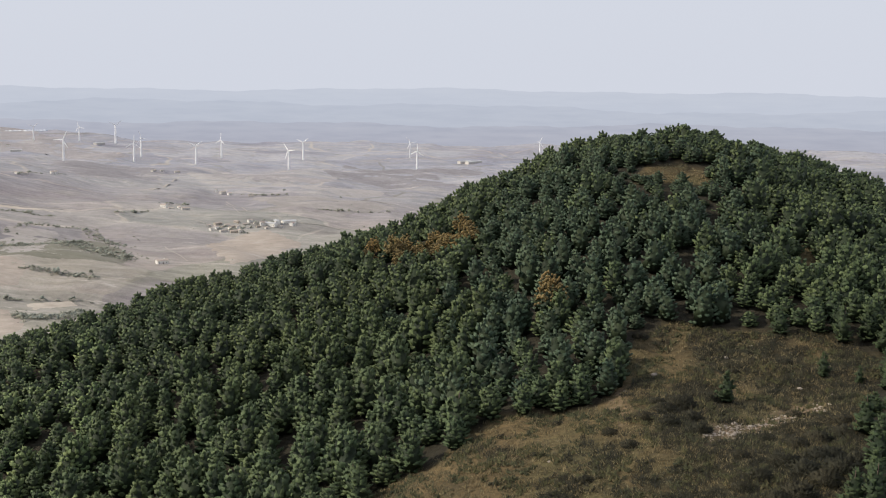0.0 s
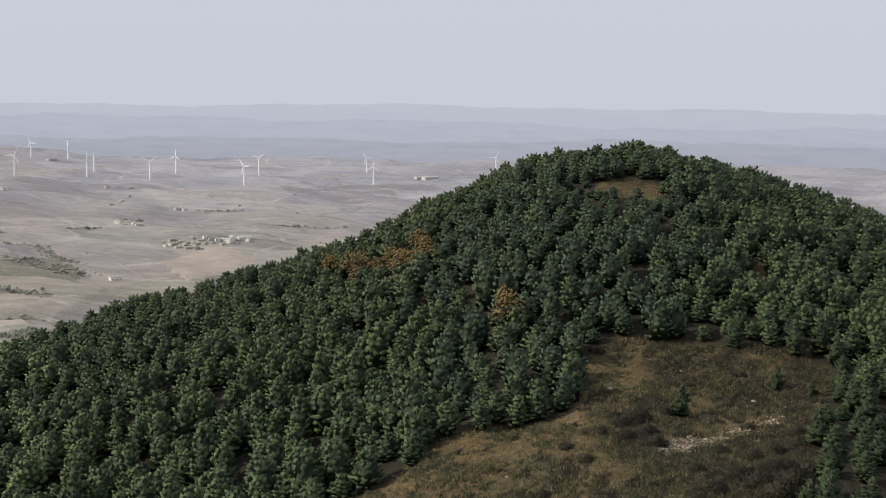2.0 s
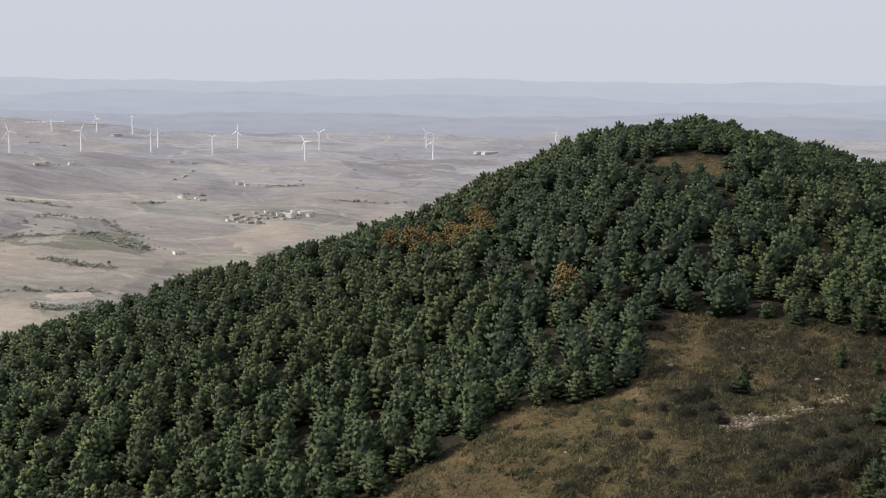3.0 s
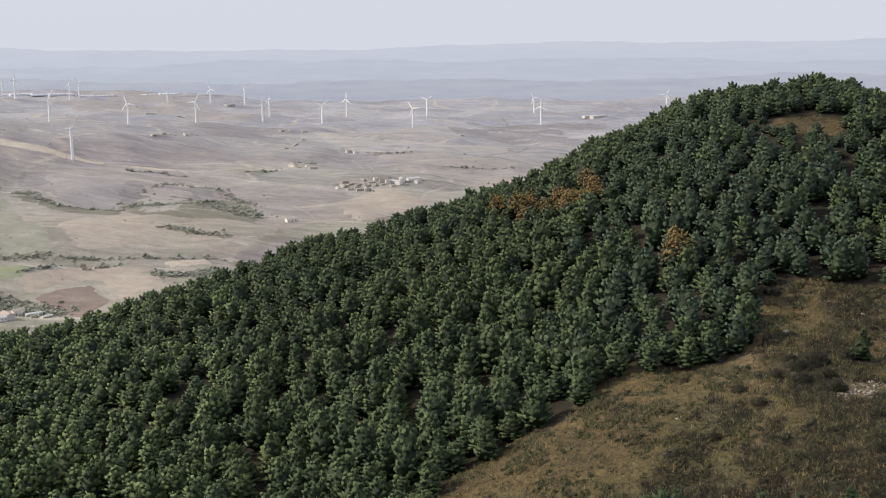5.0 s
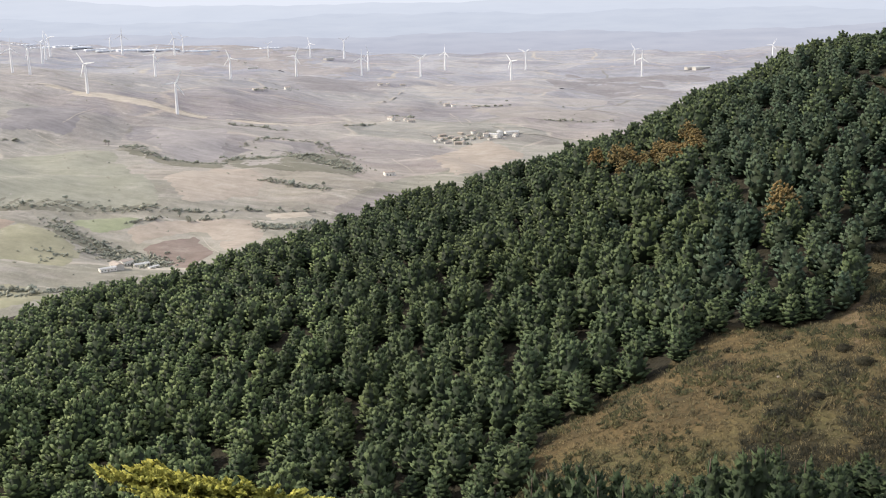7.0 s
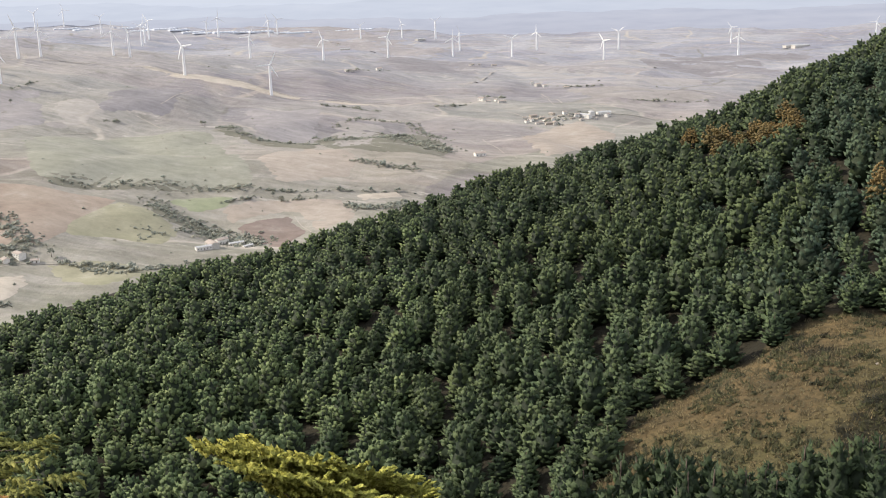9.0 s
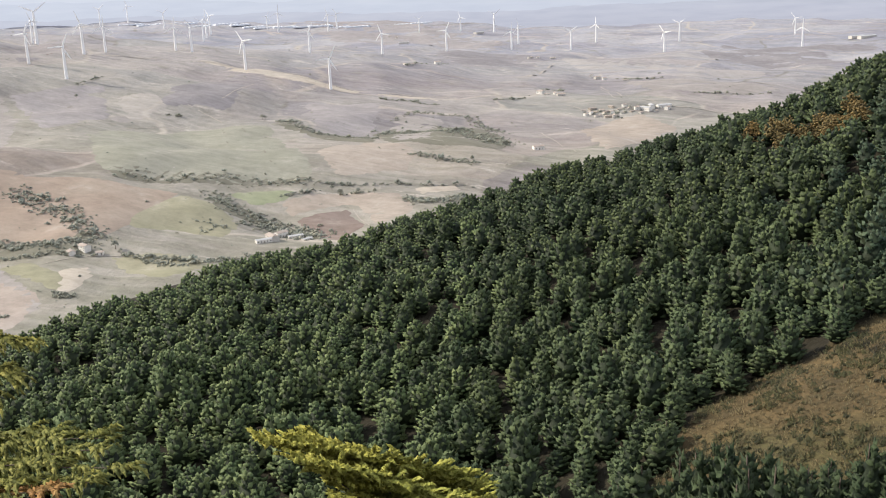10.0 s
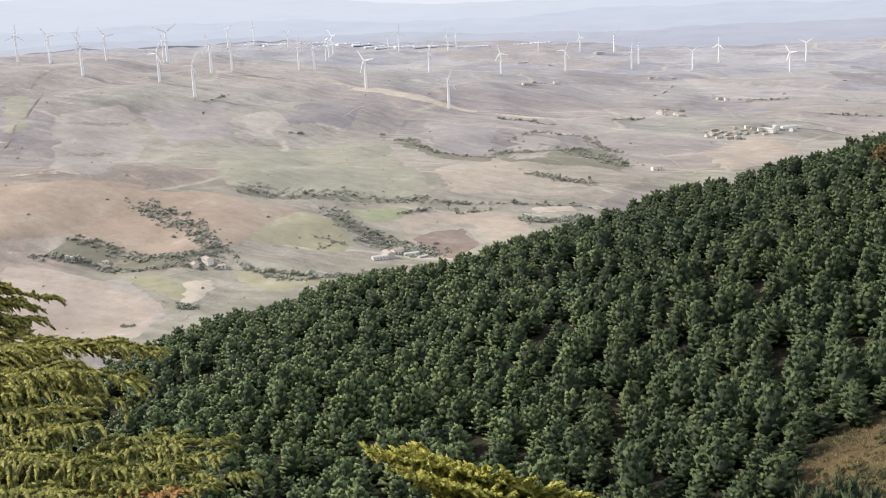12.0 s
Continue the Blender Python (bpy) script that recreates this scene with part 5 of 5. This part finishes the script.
def build_homes():
    r = np.random.RandomState(51)
    h = HOMES
    settle([house("farmhouse", "two-storey white farmhouse with a tiled roof", "", 15, 9, 6.4, 1.8, LIME, TILES, 4, 2)], h["white_house"], 20, r)
    settle([house("farm_hut", "small pale outbuilding of the farm", "outbuildings", 8, 5.5, 2.9, 1.0, LIME, TILES, 2)], h["hut"], 10, r)
    settle([house("farmhouse", "low cream farmhouse with terracotta roof", "", 17, 9, 4.5, 1.7, CREAM, TILES, 4),
            house("farmhouse", "white farm building beside the yard", "", 13, 8, 5.2, 1.5, LIME, TILES, 3)], h["farm"], 15, r)
    settle([house("farm_shed", "long grey-roofed farm shed", "sheds of the farm", 19, 8, 3.6, 1.0, LIME, TIN, 5)], h["shed"], 5, r, 0.7)
    settle([house("cottage", "lone white cottage on the open slope", "", 14, 8, 4.2, 1.6, LIME, TILES, 3)], h["lone"], -10, r)
    settle([house("village_house", "pale village house with terracotta roof", "houses of the village", 13, 9, 5.2, 1.8, CREAM, TILES, 3),
            house("village_house", "white two-storey village house", "houses of the village", 11, 8, 6.3, 1.6, LIME, TILES, 3, 2),
            house("village_house", "long stone village house", "houses of the village", 17, 8, 4.4, 1.6, STONE, TILES, 4)], h["village"], 10, r, 0.66)
    settle([house("barn", "long white barn at the village's edge", "barns", 26, 11, 5.5, 1.8, LIME, TIN, 5)], h["barn"], 8, r)
    settle([house("farmhouse", "small pale farmhouse of a far hamlet", "far farms", 14, 9, 4.8, 1.8, LIME, TILES, 3),
            house("farmhouse", "stone farmhouse of a far hamlet", "far farms", 18, 9, 4.2, 1.6, CREAM, TILES, 4)], h["hamlet"] + h["far"], 5, r, 0.72)
    settle([house("warehouse", "large white warehouse on the far plain", "warehouses", 48, 16, 6, 1.5, CREAM, TIN, 6)], h["works"] + h["longshed"], 4, r)
    # strips of glasshouses that shine white far off
    made = None
    for line in BANDS:
        p = np.array(line, float)
        for (x0, y0), (x1, y1) in zip(p[:-1], p[1:]):
            n = max(1, int(math.hypot(x1 - x0, y1 - y0) / 62))
            for i in range(n):
                t = (i + 0.5) / n
                x, y = x0 + (x1 - x0) * t, y0 + (y1 - y0) * t + r.uniform(-5, 5)
                m = pose(x, y, float(ground_z(x, y)), 0, 0, -math.degrees(math.atan2(x, y)) + 14 + r.uniform(-4, 4)) @ Matrix.Diagonal((r.uniform(0.8, 1.2), 1, r.uniform(0.35, 0.5), 1))
                if made is None:
                    v, f = [], []
                    # six bays with pitched roofs, as one drawn-out outline
                    line = [(-44, -6), (44, -6)] + [(44 - k * 44 / 6, 6 if k % 2 == 0 else 9) for k in range(13)]
                    q = len(line)
                    v = [(a, -14, b) for a, b in line] + [(a, 14, b) for a, b in line]
                    f = [tuple(range(q)), tuple(range(2 * q - 1, q - 1, -1))] + [(k, k + q, (k + 1) % q + q, (k + 1) % q) for k in range(q)]
                    made = new("glasshouse", mesh_of("glasshouse", v, f, PANES))
                    tagged(made, "long white glasshouse block on the far plain", "greenhouse", "far glasshouses")
                    made.matrix_basis = m
                else:
                    copy_thing(made, m).matrix_basis = m


build_homes()


def turbine_parts(spin):
    """A three-bladed wind turbine, 54 m to the hub, facing -y."""
    top = new("wind_turbine")
    tagged(top, "white three-bladed wind turbine on a tubular tower", "wind turbine", "turbines of the wind farm")
    v, f = [], []
    rings, sides = 5, 12
    for i in range(rings):
        t = i / (rings - 1)
        for s in range(sides):
            a = 2 * math.pi * s / sides
            rad = 3.0 - 1.2 * t
            v.append((rad * math.cos(a), rad * math.sin(a), -4 + 57 * t))
    for i in range(rings - 1):
        for s in range(sides):
            f.append((i * sides + s, i * sides + (s + 1) % sides, (i + 1) * sides + (s + 1) % sides, (i + 1) * sides + s))
    part("tower", mesh_of("tower", v, f, TURBINE, True), top)
    bm = bmesh.new()
    bmesh.ops.create_cube(bm, size=1.0, matrix=Matrix.Translation((0, 1.2, 54.2)) @ Matrix.Diagonal((2.6, 7.0, 2.8, 1)))
    bmesh.ops.bevel(bm, geom=bm.edges[:], offset=0.5, segments=2, affect="EDGES")
    me = bpy.data.meshes.new("nacelle")
    bm.to_mesh(me)
    bm.free()
    me.materials.append(TURBINE)
    part("nacelle", me, top)
    bm = bmesh.new()
    bmesh.ops.create_uvsphere(bm, u_segments=12, v_segments=8, radius=1.3, matrix=Matrix.Translation((0, -2.9, 54.2)) @ Matrix.Diagonal((1, 1.3, 1, 1)))
    me = bpy.data.meshes.new("hub")
    bm.to_mesh(me)
    bm.free()
    me.materials.append(TURBINE)
    part("hub", me, top)
    for k in range(3):
        v, f = [], []
        st = ((0.8, 0.9, 0.6), (4.5, 2.0, 0.5), (12, 1.5, 0.4), (19, 1.0, 0.3), (25, 0.5, 0.15))
        for z, c, th in st:
            v += [(-c * 0.6, 0, z), (0, -th, z), (c * 1.1, 0, z), (0, th, z)]
        for i in range(len(st) - 1):
            for s in range(4):
                f.append((i * 4 + s, i * 4 + (s + 1) % 4, i * 4 + 4 + (s + 1) % 4, i * 4 + 4 + s))
        f.append((16, 17, 18, 19))
        b = part("blade", mesh_of("blade", v, f, TURBINE), top)
        b.matrix_basis = pose(0, -3.0, 54.2, 0, spin + 120 * k, 0)
    return top


def build_turbines():
    r = np.random.RandomState(61)
    models = [turbine_parts(s) for s in (4, 27, 55, 83, 100)]
    used = set()
    for i, (x, y, tall) in enumerate(TURBINES):
        k = (i * 3 + i // 4) % 5
        m = pose(x, y, float(ground_z(x, y)), 0, 0, -math.degrees(math.atan2(x, y)) + r.uniform(-45, 30)) @ Matrix.Scale(tall / 54.0, 4)
        if k in used:
            copy_thing(models[k], m).matrix_basis = m
        else:
            used.add(k)
            models[k].matrix_basis = m


build_turbines()

# ---- conifers beside the viewpoint ----
# boughs: bearing, height angle and distance of the tip, height of the root, arch, half width, shoots, droop, dead
CEDAR_BOUGHS = (
    (-46.0, -13.3, 15.8, EYE - 3.1, 0.25, 0.45, 70, 0.60, 0),
    (-46.6, -14.3, 15.2, EYE - 3.3, 0.20, 0.50, 70, 0.70, 0),
    (-46.3, -15.3, 14.6, EYE - 3.6, 0.20, 0.50, 75, 0.75, 0),
    (-47.3, -13.4, 15.8, EYE - 3.1, 0.20, 0.50, 60, 0.70, 0),
    (-48.2, -12.9, 16.1, EYE - 3.0, 0.20, 0.50, 60, 0.70, 0),
    (-47.6, -15.0, 14.8, EYE - 3.5, 0.15, 0.55, 60, 0.76, 0),
    (-48.6, -14.2, 15.3, EYE - 3.3, 0.15, 0.55, 60, 0.76, 0),
    (-47.2, -16.2, 14.1, EYE - 3.8, 0.15, 0.55, 60, 0.76, 0),
    (-41.3, -17.0, 13.6, EYE - 4.0, 0.35, 0.60, 95, 0.80, 0),
    (-43.5, -16.7, 13.8, EYE - 4.0, 0.30, 0.60, 90, 0.80, 0),
    (-42.0, -18.3, 12.8, EYE - 4.4, 0.35, 0.60, 95, 0.90, 0),
    (-45.6, -16.8, 13.7, EYE - 4.0, 0.25, 0.60, 80, 0.85, 0),
    (-44.6, -17.9, 13.1, EYE - 4.3, 0.25, 0.60, 85, 0.90, 0),
    (-43.4, -18.7, 12.6, EYE - 4.5, 0.25, 0.55, 80, 0.95, 0),
    (-46.9, -17.7, 13.2, EYE - 4.2, 0.20, 0.60, 70, 0.85, 0),
    (-45.6, -19.0, 12.4, EYE - 4.6, 0.20, 0.60, 75, 0.95, 0),
    (-44.4, -20.1, 11.8, EYE - 4.9, 0.25, 0.55, 80, 0.95, 0),
    (-47.8, -18.9, 12.5, EYE - 4.5, 0.20, 0.60, 70, 0.95, 0),
    (-46.8, -20.3, 11.8, EYE - 4.9, 0.20, 0.60, 70, 0.95, 0),
    (-48.6, -17.0, 13.6, EYE - 4.0, 0.20, 0.60, 70, 0.85, 0),
    (-38.0, -22.9, 10.5, EYE - 6.5, 0.55, 0.60, 110, 0.95, 0),
    (-39.2, -22.0, 10.9, EYE - 6.4, 0.55, 0.60, 110, 0.95, 0),
    (-40.4, -21.5, 11.2, EYE - 6.3, 0.45, 0.60, 100, 0.95, 0),
    (-41.4, -22.6, 10.6, EYE - 6.4, 0.35, 0.60, 95, 0.95, 0),
    (-37.1, -23.6, 10.1, EYE - 6.5, 0.45, 0.40, 70, 0.80, 0),
    (-39.8, -23.6, 10.1, EYE - 6.5, 0.40, 0.50, 80, 0.95, 0),
    (-42.6, -23.2, 10.3, EYE - 6.5, 0.30, 0.60, 80, 0.95, 0),
    (-41.4, -23.5, 10.0, EYE - 6.2, 0.20, 0.45, 60, 0.80, 1),
    (-48.9, -13.6, 15.7, EYE - 3.1, 0.20, 0.60, 90, 0.70, 0),
    (-48.4, -15.4, 14.6, EYE - 3.6, 0.20, 0.65, 95, 0.75, 0),
    (-47.9, -14.4, 15.2, EYE - 3.3, 0.25, 0.60, 90, 0.70, 0),
    (-49.2, -16.2, 14.1, EYE - 3.8, 0.20, 0.65, 90, 0.80, 0),
    (-47.0, -15.8, 14.3, EYE - 3.7, 0.20, 0.60, 90, 0.80, 0),
    (-48.6, -18.0, 13.0, EYE - 4.3, 0.20, 0.65, 90, 0.85, 0),
    (-47.2, -13.9, 15.5, EYE - 3.2, 0.25, 0.50, 80, 0.65, 0),
    (-44.6, -22.4, 10.7, EYE - 5.5, 0.25, 0.60, 80, 0.95, 0),
    (-46.0, -21.8, 11.0, EYE - 5.3, 0.25, 0.60, 70, 0.95, 0),
    (-47.6, -21.6, 11.1, EYE - 5.3, 0.20, 0.60, 70, 0.95, 0),
    (-44.4, -23.8, 10.0, EYE - 5.9, 0.25, 0.60, 80, 0.95, 0),
    (-46.6, -23.4, 10.2, EYE - 5.8, 0.25, 0.60, 70, 0.95, 0),
    (-48.6, -20.6, 11.6, EYE - 5.0, 0.20, 0.60, 60, 0.90, 0),
    (-48.2, -23.2, 10.3, EYE - 5.8, 0.20, 0.60, 60, 0.90, 0),
)
GOLD_BOUGHS = (
    (-30.1, -23.2, 12.1, EYE - 8.3, 0.50, 0.50, 150, 0.4, 0),
    (-29.1, -23.3, 12.1, EYE - 8.3, 0.55, 0.60, 170, 0.4, 0),
    (-28.0, -23.6, 12.1, EYE - 8.3, 0.55, 0.65, 180, 0.4, 0),
    (-26.9, -23.9, 12.1, EYE - 8.3, 0.55, 0.70, 180, 0.4, 0),
    (-25.8, -24.2, 12.1, EYE - 8.3, 0.55, 0.70, 180, 0.4, 0),
    (-24.6, -24.5, 12.1, EYE - 8.3, 0.50, 0.75, 180, 0.4, 0),
    (-23.4, -24.9, 12.1, EYE - 8.3, 0.50, 0.75, 180, 0.4, 0),
    (-22.2, -25.2, 12.1, EYE - 8.3, 0.45, 0.75, 170, 0.4, 0),
    (-21.0, -25.6, 12.1, EYE - 8.3, 0.45, 0.70, 160, 0.4, 0),
    (-19.8, -26.0, 12.1, EYE - 8.3, 0.40, 0.65, 150, 0.4, 0),
    (-18.6, -26.5, 12.1, EYE - 8.3, 0.40, 0.60, 130, 0.4, 0),
    (-28.4, -24.7, 11.6, EYE - 8.3, 0.40, 0.60, 150, 0.5, 0),
    (-26.9, -25.0, 11.6, EYE - 8.3, 0.40, 0.70, 170, 0.5, 0),
    (-25.4, -25.4, 11.6, EYE - 8.3, 0.40, 0.75, 170, 0.5, 0),
    (-23.9, -25.8, 11.6, EYE - 8.3, 0.40, 0.75, 170, 0.5, 0),
    (-22.4, -26.3, 11.6, EYE - 8.3, 0.35, 0.75, 160, 0.5, 0),
    (-20.9, -26.8, 11.6, EYE - 8.3, 0.35, 0.70, 150, 0.5, 0),
    (-19.0, -27.4, 11.6, EYE - 8.3, 0.30, 0.65, 130, 0.5, 0),
    (-25.6, -26.5, 11.2, EYE - 8.3, 0.30, 0.75, 150, 0.5, 0),
    (-23.6, -27.2, 11.2, EYE - 8.3, 0.30, 0.79, 150, 0.5, 0),
    (-21.6, -27.9, 11.2, EYE - 8.3, 0.30, 0.75, 140, 0.5, 0),
    (-17.2, -27.4, 11.2, EYE - 8.3, 0.30, 0.55, 90, 0.5, 0),
)

def seen_from_eye(az, el, dist):
    """The point at that bearing, height angle and distance from the eye."""
    a, e = radians(az), radians(el)
    return Vector((dist * math.sin(a) * math.cos(e), dist * math.cos(a) * math.cos(e), EYE + dist * math.sin(e)))


def bough(seed, start, tip, arch, wide, shoots, needle, thick, droop, slim, bare, spread, fan, hair, soft):
    """A flat, arching bough: its wood as a tapered tube, its shoots as needle tufts."""
    r = np.random.RandomState(seed)
    a, b = np.array(start), np.array(tip)
    n = 26
    t = np.linspace(0, 1, n)
    axis = a + (b - a) * t[:, None]
    axis[:, 2] += 0.85 * arch * np.sin(np.pi * t ** 1.1) + 0.06 * np.sin(9 * t + seed)
    axis[:, 0] += 0.10 * np.sin(7 * t + seed * 1.7) * t
    along = b - a
    ln = np.linalg.norm(along)
    side = np.cross(along / ln, [0, 0, 1.0])
    side /= np.linalg.norm(side)
    wood_v, wood_f = [], []
    for i in range(n):
        rad = thick * (1 - 0.88 * t[i])
        for k in range(5):
            w = 2 * math.pi * k / 5
            wood_v.append(axis[i] + side * rad * math.cos(w) + np.array([0, 0, rad * math.sin(w)]))
    for i in range(n - 1):
        for k in range(5):
            wood_f.append((i * 5 + k, i * 5 + (k + 1) % 5, i * 5 + 5 + (k + 1) % 5, i * 5 + 5 + k))
    p0, p1, wd = [], [], []
    fwd = along / ln
    for s in np.sort(r.uniform(bare, 1.0, int(shoots / fan))):
        base = np.array([np.interp(s, t, axis[:, k]) for k in range(3)])
        sgn = r.choice([-1, 1])
        reach = wide * fan * (0.3 + 0.7 * math.sin(math.pi * min(1, 0.1 + 0.84 * s ** 0.9))) * r.uniform(0.4, 1.1)
        out = side * sgn * r.uniform(*spread) + fwd * r.uniform(0.45, 1.0)
        out[2] += r.uniform(-0.2, 0.12)
        out /= np.linalg.norm(out)
        m = max(5, int(reach / (needle * 0.42)))
        hang = droop * r.uniform(0.3, 1.0) / fan
        for j in range(m):
            q = (j + r.rand()) / m
            c = base + out * reach * q + np.array([0, 0, reach * (0.3 * q - hang * q * q)])
            run = out + np.array([0, 0, 0.3 - 2 * hang * q])
            run /= np.linalg.norm(run)
            for k in range(3):
                d = run * 0.8 + r.normal(0, 0.26, 3) + [0, 0, -hair]
                d /= np.linalg.norm(d)
                l = needle * r.uniform(0.6, 1.25)
                p0.append(c - d * l * 0.25)
                p1.append(c + d * l * 0.8)
                wd.append(l * r.uniform(*slim))
    for q in np.linspace(0.6, 1.0, 14):
        c = np.array([np.interp(q, t, axis[:, k]) for k in range(3)])
        d = fwd + r.normal(0, 0.35, 3) + [0, 0, 0.2]
        d /= np.linalg.norm(d)
        p0.append(c)
        p1.append(c + d * needle)
        wd.append(needle * 0.15)
    p0, p1 = np.array(p0), np.array(p1)
    d = p1 - p0
    l = np.linalg.norm(d, axis=1)
    d /= l[:, None]
    face = r.normal(0, 0.35, d.shape) + [0, 0, 0.75]
    face /= np.linalg.norm(face, axis=1, keepdims=True)
    return (wood_v, wood_f), spike_batch(p0, d, l, np.array(wd) * 1.1, face, soft, 3)


def build_cedar(name, label, foot_az, foot_r, top_z, boughs, mat, needle, thick, slim, bare, spread, fan, hair, soft):
    x, y = polar(foot_az, foot_r)
    g = float(ground_z(x, y))
    tree = new(name)
    tree.location = (x, y, g)
    tagged(tree, label, "tree")
    here = Vector((x, y, g))
    part("trunk", mesh_of("trunk", *stem(top_z - g, 0.26, 0.07, 10, 0.1, 1.0), BARK, True), tree)
    for i, (az, el, dist, z0, arch, wide, shoots, droop, dead) in enumerate(boughs):
        start = Vector((x, y, z0))
        tip = seen_from_eye(az, el, dist)
        wood, tufts = bough(900 + 13 * i + int(foot_r), start, tip, arch, wide, shoots, needle, thick, droop, slim, bare, spread, fan, hair, soft)
        off = np.array(here)
        b = part("branch", mesh_of("branch", np.array(wood[0]) - off, wood[1], BARK, True), tree)
        ob = part("needles", mesh_of("needles", tufts[0] - off, tufts[1], DEAD_NEEDLES if dead else mat, False, tufts[2]), b, "dead orange-brown needles" if dead else "")
    return tree


build_cedar("cedar_tree", "tall golden-green cedar with drooping flat boughs beside the viewpoint", -57.0, 14.0, EYE - 0.4,
            CEDAR_BOUGHS, CEDAR_GOLD, 0.085, 0.03, (0.17, 0.27), 0.3, (0.3, 0.9), 1.0, 0.3, 0.4)
build_cedar("golden_conifer", "bright yellow-green conifer top below the viewpoint", -18.5, 12.5, EYE - 7.2,
            GOLD_BOUGHS, GOLD_NEEDLES, 0.06, 0.04, (0.3, 0.42), 0.1, (0.5, 1.0), 1.0, 0.15, 0.6)
